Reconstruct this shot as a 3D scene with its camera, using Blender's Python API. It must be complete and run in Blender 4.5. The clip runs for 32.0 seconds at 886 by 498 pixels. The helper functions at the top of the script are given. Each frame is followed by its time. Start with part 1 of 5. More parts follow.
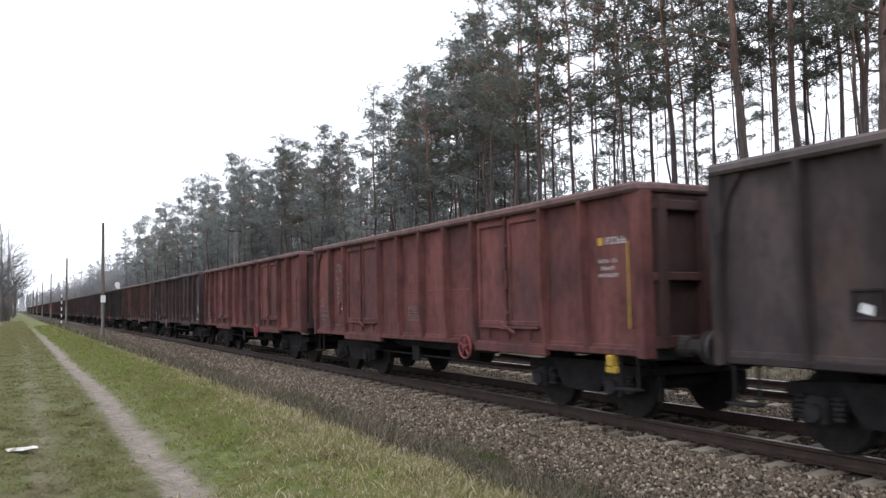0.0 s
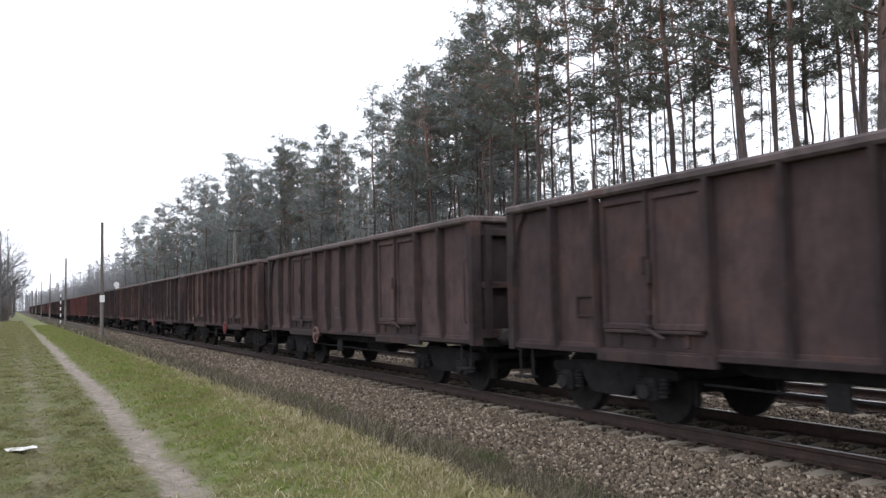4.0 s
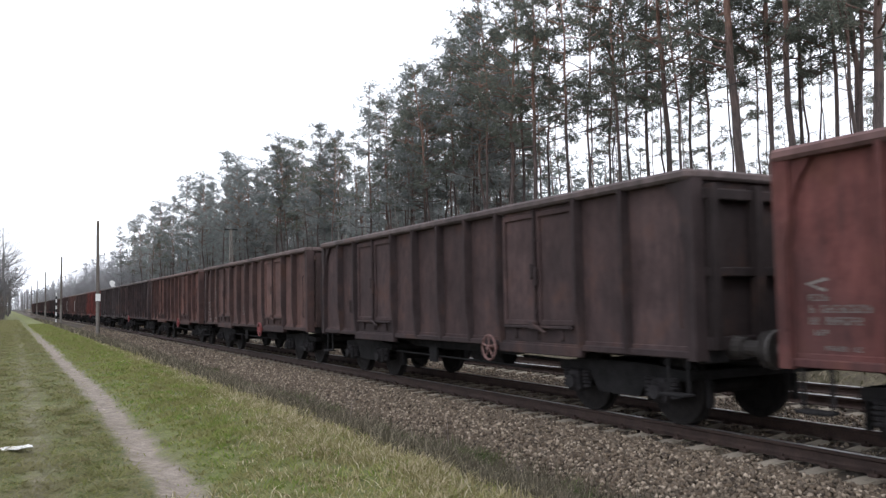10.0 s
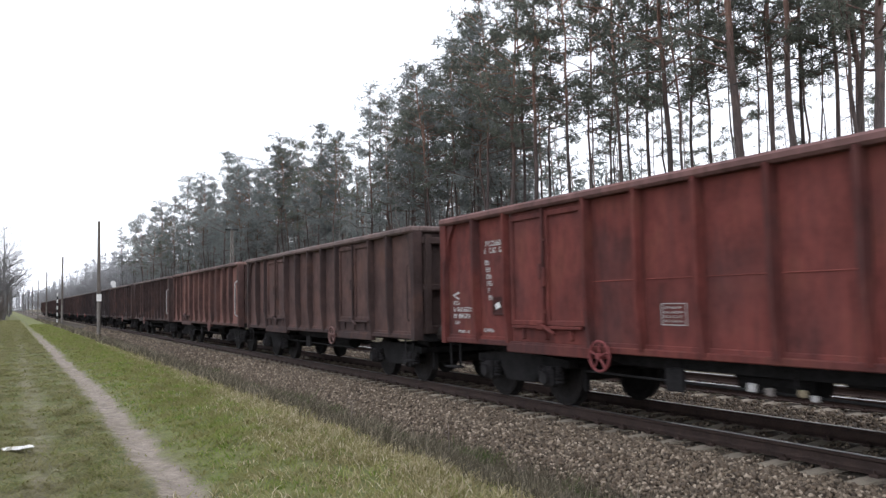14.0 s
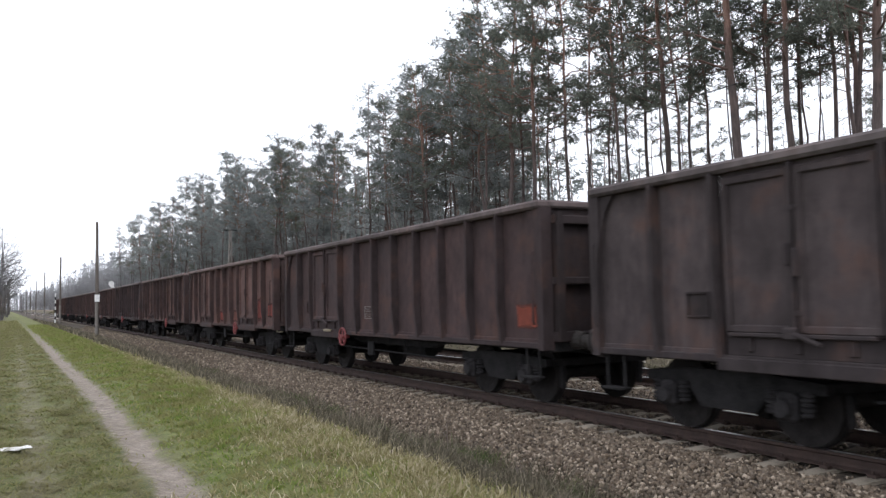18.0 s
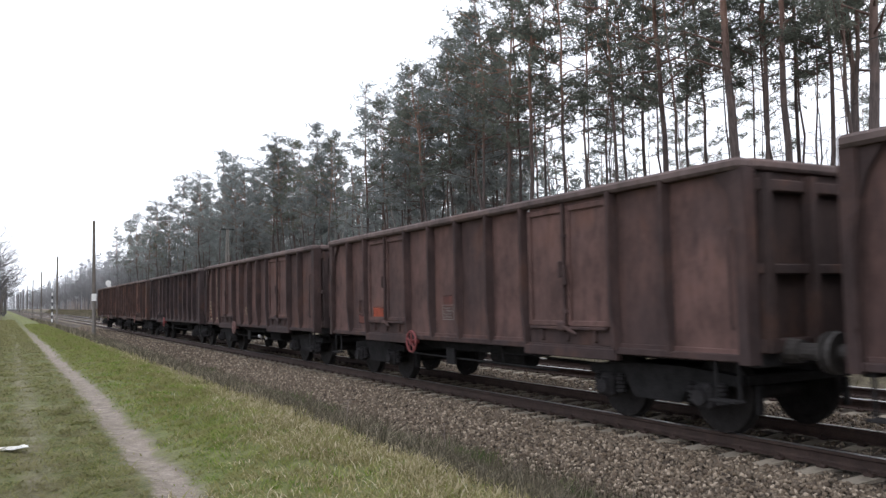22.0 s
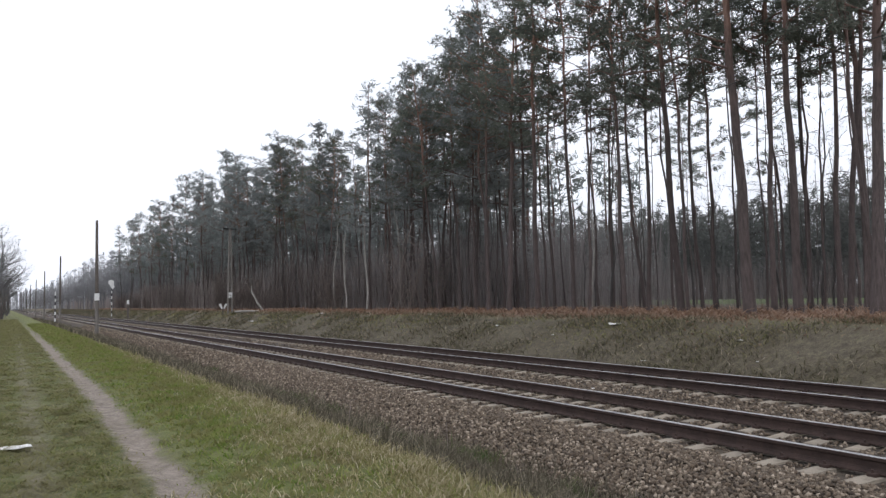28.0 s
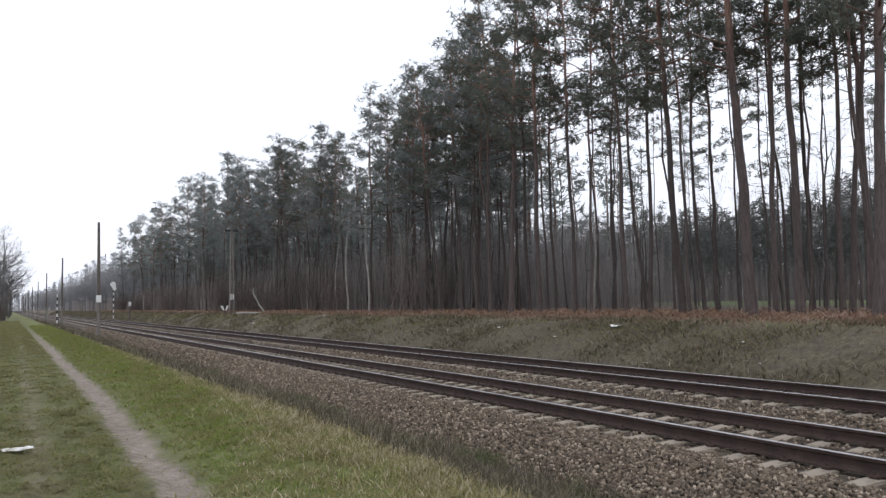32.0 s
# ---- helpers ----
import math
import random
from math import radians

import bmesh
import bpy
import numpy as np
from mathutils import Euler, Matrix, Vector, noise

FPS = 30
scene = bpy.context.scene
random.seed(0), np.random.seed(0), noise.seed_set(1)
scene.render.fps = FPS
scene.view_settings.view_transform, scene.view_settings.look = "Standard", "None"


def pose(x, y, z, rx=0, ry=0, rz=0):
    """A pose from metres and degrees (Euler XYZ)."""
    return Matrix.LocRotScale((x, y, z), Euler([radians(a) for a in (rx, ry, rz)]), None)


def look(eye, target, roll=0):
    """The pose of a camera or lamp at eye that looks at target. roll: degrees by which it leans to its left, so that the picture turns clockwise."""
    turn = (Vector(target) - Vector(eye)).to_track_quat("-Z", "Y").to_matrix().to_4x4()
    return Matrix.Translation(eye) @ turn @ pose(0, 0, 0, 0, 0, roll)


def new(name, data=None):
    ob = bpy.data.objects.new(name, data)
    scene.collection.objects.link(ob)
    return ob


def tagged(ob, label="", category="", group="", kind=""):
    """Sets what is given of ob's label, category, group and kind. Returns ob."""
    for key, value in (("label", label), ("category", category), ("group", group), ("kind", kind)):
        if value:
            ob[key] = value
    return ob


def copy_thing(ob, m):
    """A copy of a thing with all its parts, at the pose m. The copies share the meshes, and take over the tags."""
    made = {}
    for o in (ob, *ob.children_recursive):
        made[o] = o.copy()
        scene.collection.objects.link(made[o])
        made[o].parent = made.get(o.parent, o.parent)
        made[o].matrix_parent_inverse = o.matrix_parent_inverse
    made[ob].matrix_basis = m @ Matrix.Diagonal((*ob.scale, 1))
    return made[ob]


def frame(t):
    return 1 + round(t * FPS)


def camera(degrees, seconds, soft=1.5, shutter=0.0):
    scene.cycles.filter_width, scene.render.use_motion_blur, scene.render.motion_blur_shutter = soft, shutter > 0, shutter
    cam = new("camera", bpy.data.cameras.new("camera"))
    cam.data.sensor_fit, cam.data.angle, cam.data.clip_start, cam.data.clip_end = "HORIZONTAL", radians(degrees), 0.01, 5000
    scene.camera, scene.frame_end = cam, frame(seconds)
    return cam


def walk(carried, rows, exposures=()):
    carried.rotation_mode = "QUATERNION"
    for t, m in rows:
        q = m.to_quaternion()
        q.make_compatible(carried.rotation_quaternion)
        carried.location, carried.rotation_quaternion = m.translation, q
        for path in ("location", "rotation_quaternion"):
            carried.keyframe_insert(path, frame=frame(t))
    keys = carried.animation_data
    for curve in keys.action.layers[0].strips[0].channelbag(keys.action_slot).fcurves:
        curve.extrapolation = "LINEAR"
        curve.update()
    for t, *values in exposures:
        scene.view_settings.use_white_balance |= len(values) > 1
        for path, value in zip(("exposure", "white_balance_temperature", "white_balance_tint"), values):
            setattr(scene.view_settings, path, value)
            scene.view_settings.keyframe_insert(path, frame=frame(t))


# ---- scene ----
# World: y runs along the railway away from the viewer, x to the right across it, z up from the rail tops.
cam = camera(57.49, 32.0, soft=1.4, shutter=0.12)
EYE = (0.0, 0.0, 1.689)


def aim(yaw, pitch):
    a, b = radians(yaw), radians(pitch)
    way = Vector((math.sin(a) * math.cos(b), math.cos(a) * math.cos(b), math.sin(b)))
    return look(EYE, Vector(EYE) + way, -1.053)


# seconds, turn to the right of the line, upward tilt: the small sway of a held camera
SWAY = [
    (0, 28.064, 3.804), (0.5, 28.064, 3.804), (1, 28.064, 3.804), (1.5, 28.064, 3.804), (2, 28.064, 3.804), (2.5, 28.037,
    3.795), (3, 28.091, 3.804), (3.5, 28.100, 3.804), (5.5, 28.187, 3.726), (6, 28.187, 3.726), (6.5, 28.248, 3.717), (7,
    28.248, 3.700), (7.5, 28.248, 3.717), (8, 28.222, 3.726), (8.5, 28.187, 3.717), (9, 28.248, 3.726), (9.5, 28.336,
    3.682), (10, 28.371, 3.691), (10.5, 28.371, 3.691), (11, 28.310, 3.691), (11.5, 28.371, 3.691), (12, 28.362, 3.691),
    (12.5, 28.345, 3.691), (13, 28.310, 3.691), (13.5, 28.310, 3.691), (14, 28.310, 3.717), (14.5, 28.301, 3.726), (16.5,
    28.380, 3.769), (17, 28.424, 3.752), (17.5, 28.433, 3.743), (18, 28.424, 3.743), (18.5, 28.398, 3.735), (19, 28.362,
    3.735), (19.5, 28.362, 3.735), (20, 28.371, 3.691), (20.5, 28.371, 3.682), (21, 28.310, 3.717), (21.5, 28.371, 3.700),
    (22, 28.608, 3.682), (22.5, 28.582, 3.752), (23, 28.441, 3.778), (23.5, 28.371, 3.752), (24, 28.450, 3.726), (24.5,
    28.529, 3.743), (25, 28.547, 3.717), (25.5, 28.607, 3.743), (27.5, 28.556, 3.577), (28, 28.433, 3.655), (28.5, 28.319,
    3.709), (29, 28.310, 3.726), (29.5, 28.319, 3.726), (30, 28.310, 3.726), (30.5, 28.301, 3.726), (31, 28.257, 3.743),
    (31.5, 28.257, 3.769), (32, 28.319, 3.786)]
# the camera's meter opens up while the dark train fills the view
walk(cam, [(t, aim(a, b)) for t, a, b in SWAY], [(0, 0.28, 6230, 13), (12, 0.28, 6230, 13), (25, 0.28, 6230, 13), (26.5, 0.05, 6230, 13), (28, -0.15, 6230, 13), (32, -0.15, 6230, 13)])

# ---- world and light: a bright, even overcast ----
world = bpy.data.worlds.new("overcast_sky")
scene.world = world
world.use_nodes = True
wn, wl = world.node_tree.nodes, world.node_tree.links
wn.clear()
w_sky = wn.new("ShaderNodeTexSky")
w_sky.sky_type = "NISHITA"
w_sky.sun_disc = False
w_sky.sun_elevation, w_sky.sun_rotation = radians(48), radians(150)
w_sky.air_density, w_sky.dust_density = 2.0, 5.0
w_bright = wn.new("ShaderNodeVectorMath")
w_bright.operation = "SCALE"
w_bright.inputs["Scale"].default_value = 0.10
wl.new(w_sky.outputs[0], w_bright.inputs[0])
w_mix = wn.new("ShaderNodeMix")
w_mix.data_type = "RGBA"
w_mix.inputs["Factor"].default_value = 0.90
w_mix.inputs["B"].default_value = (0.97, 1.0, 1.05, 1)
wl.new(w_bright.outputs[0], w_mix.inputs["A"])
w_back = wn.new("ShaderNodeBackground")
w_back.inputs["Strength"].default_value = 1.35
wl.new(w_mix.outputs["Result"], w_back.inputs["Color"])
w_out = wn.new("ShaderNodeOutputWorld")
wl.new(w_back.outputs[0], w_out.inputs[0])

sun = new("sun", bpy.data.lights.new("sun", "SUN"))
sun.data.energy, sun.data.angle, sun.data.color = 0.7, radians(25), (1.0, 0.98, 0.95)
sun.matrix_basis = look((-30, -50, 70), (0, 0, 0))

# ---- materials ----


def material(name, rough=0.8, metal=0.0):
    m = bpy.data.materials.new(name)
    m.use_nodes = True
    n, l = m.node_tree.nodes, m.node_tree.links
    b = n["Principled BSDF"]
    b.inputs["Roughness"].default_value, b.inputs["Metallic"].default_value = rough, metal
    b.inputs["Specular IOR Level"].default_value = 0.3
    return m, n, l, b


def noise_tex(n, l, vec, scale, detail=4.0, rough=0.6):
    t = n.new("ShaderNodeTexNoise")
    t.inputs["Scale"].default_value, t.inputs["Detail"].default_value, t.inputs["Roughness"].default_value = scale, detail, rough
    if vec is not None:
        l.new(vec, t.inputs["Vector"])
    return t.outputs["Fac"]


def ramp(n, l, fac, stops, interp="LINEAR"):
    r = n.new("ShaderNodeValToRGB")
    r.color_ramp.interpolation = interp
    e = r.color_ramp.elements
    while len(e) < len(stops):
        e.new(0.5)
    for el, (p, c) in zip(e, stops):
        el.position, el.color = p, (*c, 1) if len(c) == 3 else c
    l.new(fac, r.inputs["Fac"])
    return r.outputs["Color"]


def grey(v):
    return (v, v, v)


def mix(n, l, fac, a, b, how="MIX"):
    x = n.new("ShaderNodeMix")
    x.data_type, x.blend_type = "RGBA", how
    for sock, v in (("Factor", fac), ("A", a), ("B", b)):
        s = [i for i in x.inputs if i.name == sock and i.enabled][0]
        if isinstance(v, bpy.types.NodeSocket):
            l.new(v, s)
        elif sock == "Factor":
            s.default_value = v
        else:
            s.default_value = (*v, 1)
    return [o for o in x.outputs if o.enabled][0]


def maths(n, l, op, a, b=0.0, c=0.0):
    x = n.new("ShaderNodeMath")
    x.operation = op
    for i, v in enumerate((a, b, c)):
        if isinstance(v, bpy.types.NodeSocket):
            l.new(v, x.inputs[i])
        else:
            x.inputs[i].default_value = v
    return x.outputs[0]


def bump(n, l, b, height, strength=0.4, distance=0.02):
    x = n.new("ShaderNodeBump")
    x.inputs["Strength"].default_value, x.inputs["Distance"].default_value = strength, distance
    l.new(height, x.inputs["Height"])
    l.new(x.outputs[0], b.inputs["Normal"])


def coords(n, kind="Object"):
    return n.new("ShaderNodeTexCoord").outputs[kind]


def plain(name, dark, light, scale=6.0, rough=0.8, metal=0.0, relief=0.3, depth=0.01, vary=0.15, fine=40.0, gloss=0.25):
    """Two tones mixed by coarse and fine noise, a slight change from piece to piece, and fine relief."""
    m, n, l, b = material(name, rough, metal)
    b.inputs["Specular IOR Level"].default_value = gloss
    v = coords(n)
    a = noise_tex(n, l, v, scale)
    f = noise_tex(n, l, v, fine, 3)
    s = maths(n, l, "ADD", maths(n, l, "MULTIPLY", a, 0.6), maths(n, l, "MULTIPLY", f, 0.4))
    col = ramp(n, l, s, [(0.32, dark), (0.68, light)])
    info = n.new("ShaderNodeObjectInfo")
    k = maths(n, l, "MULTIPLY_ADD", info.outputs["Random"], 2 * vary, 1 - vary)
    col = mix(n, l, 1.0, col, ramp(n, l, k, [(0.0, grey(0)), (1.0, grey(1.0))]), "MULTIPLY") if vary else col
    l.new(col, b.inputs["Base Color"])
    bump(n, l, b, s, relief, depth)
    return m


def islands(name, stops, rough=0.9, scale=30.0, relief=0.3, soft=0.0):
    """Colour by piece of a joined mesh."""
    m, n, l, b = material(name, rough)
    g = n.new("ShaderNodeNewGeometry")
    col = ramp(n, l, g.outputs["Random Per Island"], stops)
    t = noise_tex(n, l, coords(n), scale, 3)
    col = mix(n, l, 0.5, col, ramp(n, l, t, [(0.3, grey(0.35)), (0.7, grey(1.0))]), "MULTIPLY")
    l.new(col, b.inputs["Base Color"])
    if relief:
        bump(n, l, b, t, relief, 0.01)
    return m


def wagon_paint(name="worn_wagon_paint", flaking=False):
    """Worn freight paint in the piece's own colour: rust, streaks, soot and dust."""
    m, n, l, b = material(name, 0.75)
    b.inputs["Specular IOR Level"].default_value = 0.12
    v = coords(n)
    info = n.new("ShaderNodeObjectInfo")
    off = n.new("ShaderNodeVectorMath")
    l.new(v, off.inputs[0])
    seed = n.new("ShaderNodeCombineXYZ")
    l.new(maths(n, l, "MULTIPLY", info.outputs["Random"], 40.0), seed.inputs[0])
    l.new(maths(n, l, "MULTIPLY", info.outputs["Random"], 17.0), seed.inputs[1])
    l.new(seed.outputs[0], off.inputs[1])
    off.operation = "ADD"
    w = off.outputs[0]
    big = noise_tex(n, l, w, 1.3, 5, 0.65)
    stretch = n.new("ShaderNodeMapping")
    stretch.inputs["Scale"].default_value = (9, 9, 0.7)
    l.new(w, stretch.inputs["Vector"])
    streak = noise_tex(n, l, stretch.outputs[0], 1.0, 4, 0.6)
    fine = noise_tex(n, l, w, 55.0, 3)
    col = info.outputs["Color"]
    tone = ramp(n, l, big, [(0.32, grey(0.5)), (0.68, grey(1.3))])
    col = mix(n, l, 0.85, col, tone, "MULTIPLY")
    cloud = noise_tex(n, l, w, 0.55, 3, 0.5)
    col = mix(n, l, ramp(n, l, cloud, [(0.45, grey(0)), (0.66, grey(0.5))]), col, (0.041, 0.032, 0.033))
    col = mix(n, l, ramp(n, l, streak, [(0.5, grey(0)), (0.74, grey(0.38))]), col, (0.030, 0.025, 0.026))
    col = mix(n, l, ramp(n, l, big, [(0.54, grey(0)), (0.7, grey(0.45))]), col, (0.088, 0.043, 0.028))
    col = mix(n, l, ramp(n, l, fine, [(0.55, grey(0)), (0.75, grey(0.22))]), col, (0.090, 0.082, 0.083))
    tall = n.new("ShaderNodeMapping")
    tall.inputs["Scale"].default_value = (5, 5, 2.2)
    l.new(w, tall.inputs["Vector"])
    blot = noise_tex(n, l, tall.outputs[0], 1.4, 7, 0.72)
    col = mix(n, l, 0.4, col, ramp(n, l, blot, [(0.36, grey(0.45)), (0.5, grey(1.0)), (0.66, grey(1.35))]), "MULTIPLY")
    l.new(col, b.inputs["Base Color"])
    l.new(ramp(n, l, big, [(0.3, grey(0.7)), (0.7, grey(0.95))]), b.inputs["Roughness"])
    bump(n, l, b, maths(n, l, "ADD", streak, fine), 0.25, 0.006)
    if flaking:
        # the paint of a patch thins out towards its ragged rim and shows the old coat
        sep = n.new("ShaderNodeSeparateXYZ")
        l.new(coords(n, "Generated"), sep.inputs[0])
        rim = maths(n, l, "MINIMUM", maths(n, l, "MULTIPLY", maths(n, l, "PINGPONG", sep.outputs["Y"], 0.5), 3.0), maths(n, l, "PINGPONG", sep.outputs["Z"], 0.5))
        worn = noise_tex(n, l, w, 5.0, 7, 0.72)
        cover = maths(n, l, "ADD", rim, maths(n, l, "MULTIPLY_ADD", worn, 0.7, -0.33))
        clear = n.new("ShaderNodeBsdfTransparent")
        both = n.new("ShaderNodeMixShader")
        l.new(ramp(n, l, cover, [(0.0, grey(0)), (0.20, grey(0.86))]), both.inputs[0])
        l.new(clear.outputs[0], both.inputs[1])
        l.new(b.outputs[0], both.inputs[2])
        l.new(both.outputs[0], n["Material Output"].inputs[0])
    return m


def ground_material():
    """One sheet in strips across the line: worn path, meadow, dry verge, ballast bed, bank, leaf litter."""
    m, n, l, b = material("ground_soil_and_turf", 0.95)
    g = n.new("ShaderNodeNewGeometry").outputs["Position"]
    sep = n.new("ShaderNodeSeparateXYZ")
    l.new(g, sep.inputs[0])
    n1 = noise_tex(n, l, g, 0.9, 4)
    n2 = noise_tex(n, l, g, 7.0, 5, 0.7)
    n3 = noise_tex(n, l, g, 45.0, 3, 0.7)
    wob = maths(n, l, "MULTIPLY_ADD", maths(n, l, "ADD", n1, maths(n, l, "MULTIPLY", n2, 0.5)), 0.8, -0.6)
    # the path draws slowly nearer to the line as it goes away
    drift = maths(n, l, "MULTIPLY", maths(n, l, "LOGARITHM", maths(n, l, "MAXIMUM", maths(n, l, "MULTIPLY", sep.outputs["Y"], 0.2), 1.0), math.e), 0.105)
    fade = n.new("ShaderNodeMath")
    fade.operation, fade.use_clamp = "MULTIPLY_ADD", True
    l.new(sep.outputs["X"], fade.inputs[0])
    fade.inputs[1].default_value, fade.inputs[2].default_value = -0.7, 3.5
    x = maths(n, l, "SUBTRACT", maths(n, l, "ADD", sep.outputs["X"], maths(n, l, "MULTIPLY", wob, 0.6)), maths(n, l, "MULTIPLY_ADD", drift, fade.outputs[0], 0.0))
    n4 = noise_tex(n, l, g, 2.2, 6, 0.7)
    green, brown = (0.120, 0.143, 0.042), (0.205, 0.178, 0.108)
    n5 = noise_tex(n, l, g, 4.5, 7, 0.75)
    turf = mix(n, l, ramp(n, l, maths(n, l, "MULTIPLY_ADD", n5, 0.6, maths(n, l, "MULTIPLY", n4, 0.4)), [(0.44, grey(0)), (0.64, grey(1))]), green, brown)
    worn, dirt = (0.22, 0.18, 0.13), (0.250, 0.208, 0.172)
    straw, bed, bank = (0.21, 0.19, 0.115), (0.078, 0.062, 0.048), (0.115, 0.105, 0.068)
    litter, floor = (0.24, 0.165, 0.120), (0.10, 0.078, 0.060)

    def strips(lo, hi, stops):
        u = maths(n, l, "MULTIPLY_ADD", x, 1 / (hi - lo), -lo / (hi - lo))
        return ramp(n, l, u, [((p - lo) / (hi - lo), c) for p, c in stops])
    bare = strips(-2, 6, [(0.0, grey(0)), (0.2, grey(0.5)), (0.32, grey(0.5)), (0.52, grey(0)), (1.08, grey(0)), (1.24, grey(0.95)), (1.50, grey(0.95)), (1.68, grey(0))])
    ragged = ramp(n, l, maths(n, l, "MULTIPLY_ADD", n5, 0.7, maths(n, l, "MULTIPLY", n2, 0.3)), [(0.36, grey(1)), (0.64, grey(0.35))])
    bare = mix(n, l, ramp(n, l, bare, [(0.55, grey(1)), (0.95, grey(0))]), bare, mix(n, l, 1.0, bare, ragged, "MULTIPLY"))
    end = n.new("ShaderNodeMath")
    end.operation, end.use_clamp = "MULTIPLY_ADD", True
    l.new(sep.outputs["Y"], end.inputs[0])
    end.inputs[1].default_value, end.inputs[2].default_value = -0.022, 1.95
    bare = mix(n, l, 1.0, bare, end.outputs[0], "MULTIPLY")
    soil = mix(n, l, ramp(n, l, n5, [(0.40, grey(0)), (0.66, grey(1))]), strips(-2, 6, [(0.5, worn), (0.9, dirt)]), (0.36, 0.305, 0.26))
    fresh = strips(-2, 6, [(1.5, grey(0)), (1.9, grey(1)), (3.4, grey(1)), (4.1, grey(0))])
    turf = mix(n, l, fresh, turf, mix(n, l, n4, (0.115, 0.150, 0.040), (0.21, 0.205, 0.085)))
    col = mix(n, l, bare, turf, soil)
    side = strips(-2, 6, [(3.7, grey(0)), (4.3, grey(1))])
    col = mix(n, l, side, col, strips(-2, 6, [(4.0, (0.16, 0.145, 0.085)), (4.5, (0.080, 0.072, 0.050)), (5.5, bed)]))
    beyond = strips(5, 31, [(5.6, bed), (15.4, bed), (16.4, bank), (18.8, bank), (19.7, straw), (20.8, litter), (26.0, litter), (29.0, floor)])
    col_bank = mix(n, l, ramp(n, l, maths(n, l, "MULTIPLY_ADD", n5, 0.5, maths(n, l, "MULTIPLY", n3, 0.5)), [(0.42, grey(0)), (0.60, grey(1))]), (0.076, 0.062, 0.049), (0.178, 0.156, 0.100))
    beyond = mix(n, l, strips(5, 31, [(15.8, grey(0)), (16.6, grey(1)), (19.2, grey(1)), (20.2, grey(0))]), beyond, col_bank)
    col = mix(n, l, strips(-2, 14, [(5.4, grey(0)), (5.8, grey(1))]), col, beyond)
    col = mix(n, l, 0.85, col, ramp(n, l, n2, [(0.25, grey(0.5)), (0.75, grey(1.25))]), "MULTIPLY")
    col = mix(n, l, 0.7, col, ramp(n, l, n3, [(0.3, grey(0.55)), (0.7, grey(1.3))]), "MULTIPLY")
    col = mix(n, l, ramp(n, l, n1, [(0.5, grey(0)), (0.68, grey(0.35))]), col, (0.13, 0.105, 0.070))
    # green clearing behind the strip of pines
    clear = n.new("ShaderNodeMath")
    clear.operation, clear.use_clamp = "MULTIPLY_ADD", True
    l.new(x, clear.inputs[0])
    clear.inputs[1].default_value, clear.inputs[2].default_value = 0.12, -5.2
    col = mix(n, l, clear.outputs[0], col, mix(n, l, n2, (0.050, 0.068, 0.026), (0.090, 0.112, 0.042)))
    l.new(col, b.inputs["Base Color"])
    bump(n, l, b, maths(n, l, "ADD", n2, maths(n, l, "MULTIPLY", n3, 0.6)), 0.7, 0.06)
    return m


def bark_material(name, low, high, change=7.0, span=7.0):
    """Grey, furrowed bark below; thin, orange, flaking bark above."""
    m, n, l, b = material(name, 0.9)
    v = coords(n)
    sep = n.new("ShaderNodeSeparateXYZ")
    l.new(v, sep.inputs[0])
    st = n.new("ShaderNodeMapping")
    st.inputs["Scale"].default_value = (9, 9, 1.6)
    l.new(v, st.inputs["Vector"])
    t = noise_tex(n, l, st.outputs[0], 1.5, 5, 0.7)
    z = maths(n, l, "MULTIPLY_ADD", maths(n, l, "SUBTRACT", sep.outputs["Z"], change), 1 / span, 0.0)
    z = maths(n, l, "ADD", z, maths(n, l, "MULTIPLY_ADD", noise_tex(n, l, v, 0.8, 3), 0.8, -0.4))
    zz = ramp(n, l, z, [(0.0, grey(0)), (1.0, grey(1))])
    col = mix(n, l, zz, low, high)
    info = n.new("ShaderNodeObjectInfo")
    col = mix(n, l, 0.6, col, ramp(n, l, info.outputs["Random"], [(0.0, grey(0.45)), (1.0, grey(1.25))]), "MULTIPLY")
    col = mix(n, l, 0.9, col, ramp(n, l, t, [(0.3, grey(0.4)), (0.7, grey(1.2))]), "MULTIPLY")
    l.new(col, b.inputs["Base Color"])
    bump(n, l, b, t, 0.8, 0.03)
    return m


def leaf_material(name, stops, rough=0.85, dry=None):
    m, n, l, b = material(name, rough)
    b.inputs["Specular IOR Level"].default_value = 0.15
    g = n.new("ShaderNodeNewGeometry")
    col = ramp(n, l, g.outputs["Random Per Island"], stops)
    if dry:
        # patches that have withered
        t = noise_tex(n, l, g.outputs["Position"], 1.6, 5, 0.7)
        col = mix(n, l, ramp(n, l, t, [(0.40, grey(0)), (0.57, grey(0.85))]), col, dry)
    info = n.new("ShaderNodeObjectInfo")
    col = mix(n, l, 0.7, col, ramp(n, l, info.outputs["Random"], [(0.0, grey(0.6)), (1.0, grey(1.2))]), "MULTIPLY")
    l.new(col, b.inputs["Base Color"])
    # thin leaves let some light through
    thin = n.new("ShaderNodeBsdfTranslucent")
    l.new(col, thin.inputs["Color"])
    both = n.new("ShaderNodeMixShader")
    both.inputs[0].default_value = 0.5
    l.new(b.outputs[0], both.inputs[1])
    l.new(thin.outputs[0], both.inputs[2])
    l.new(both.outputs[0], n["Material Output"].inputs[0])
    return m


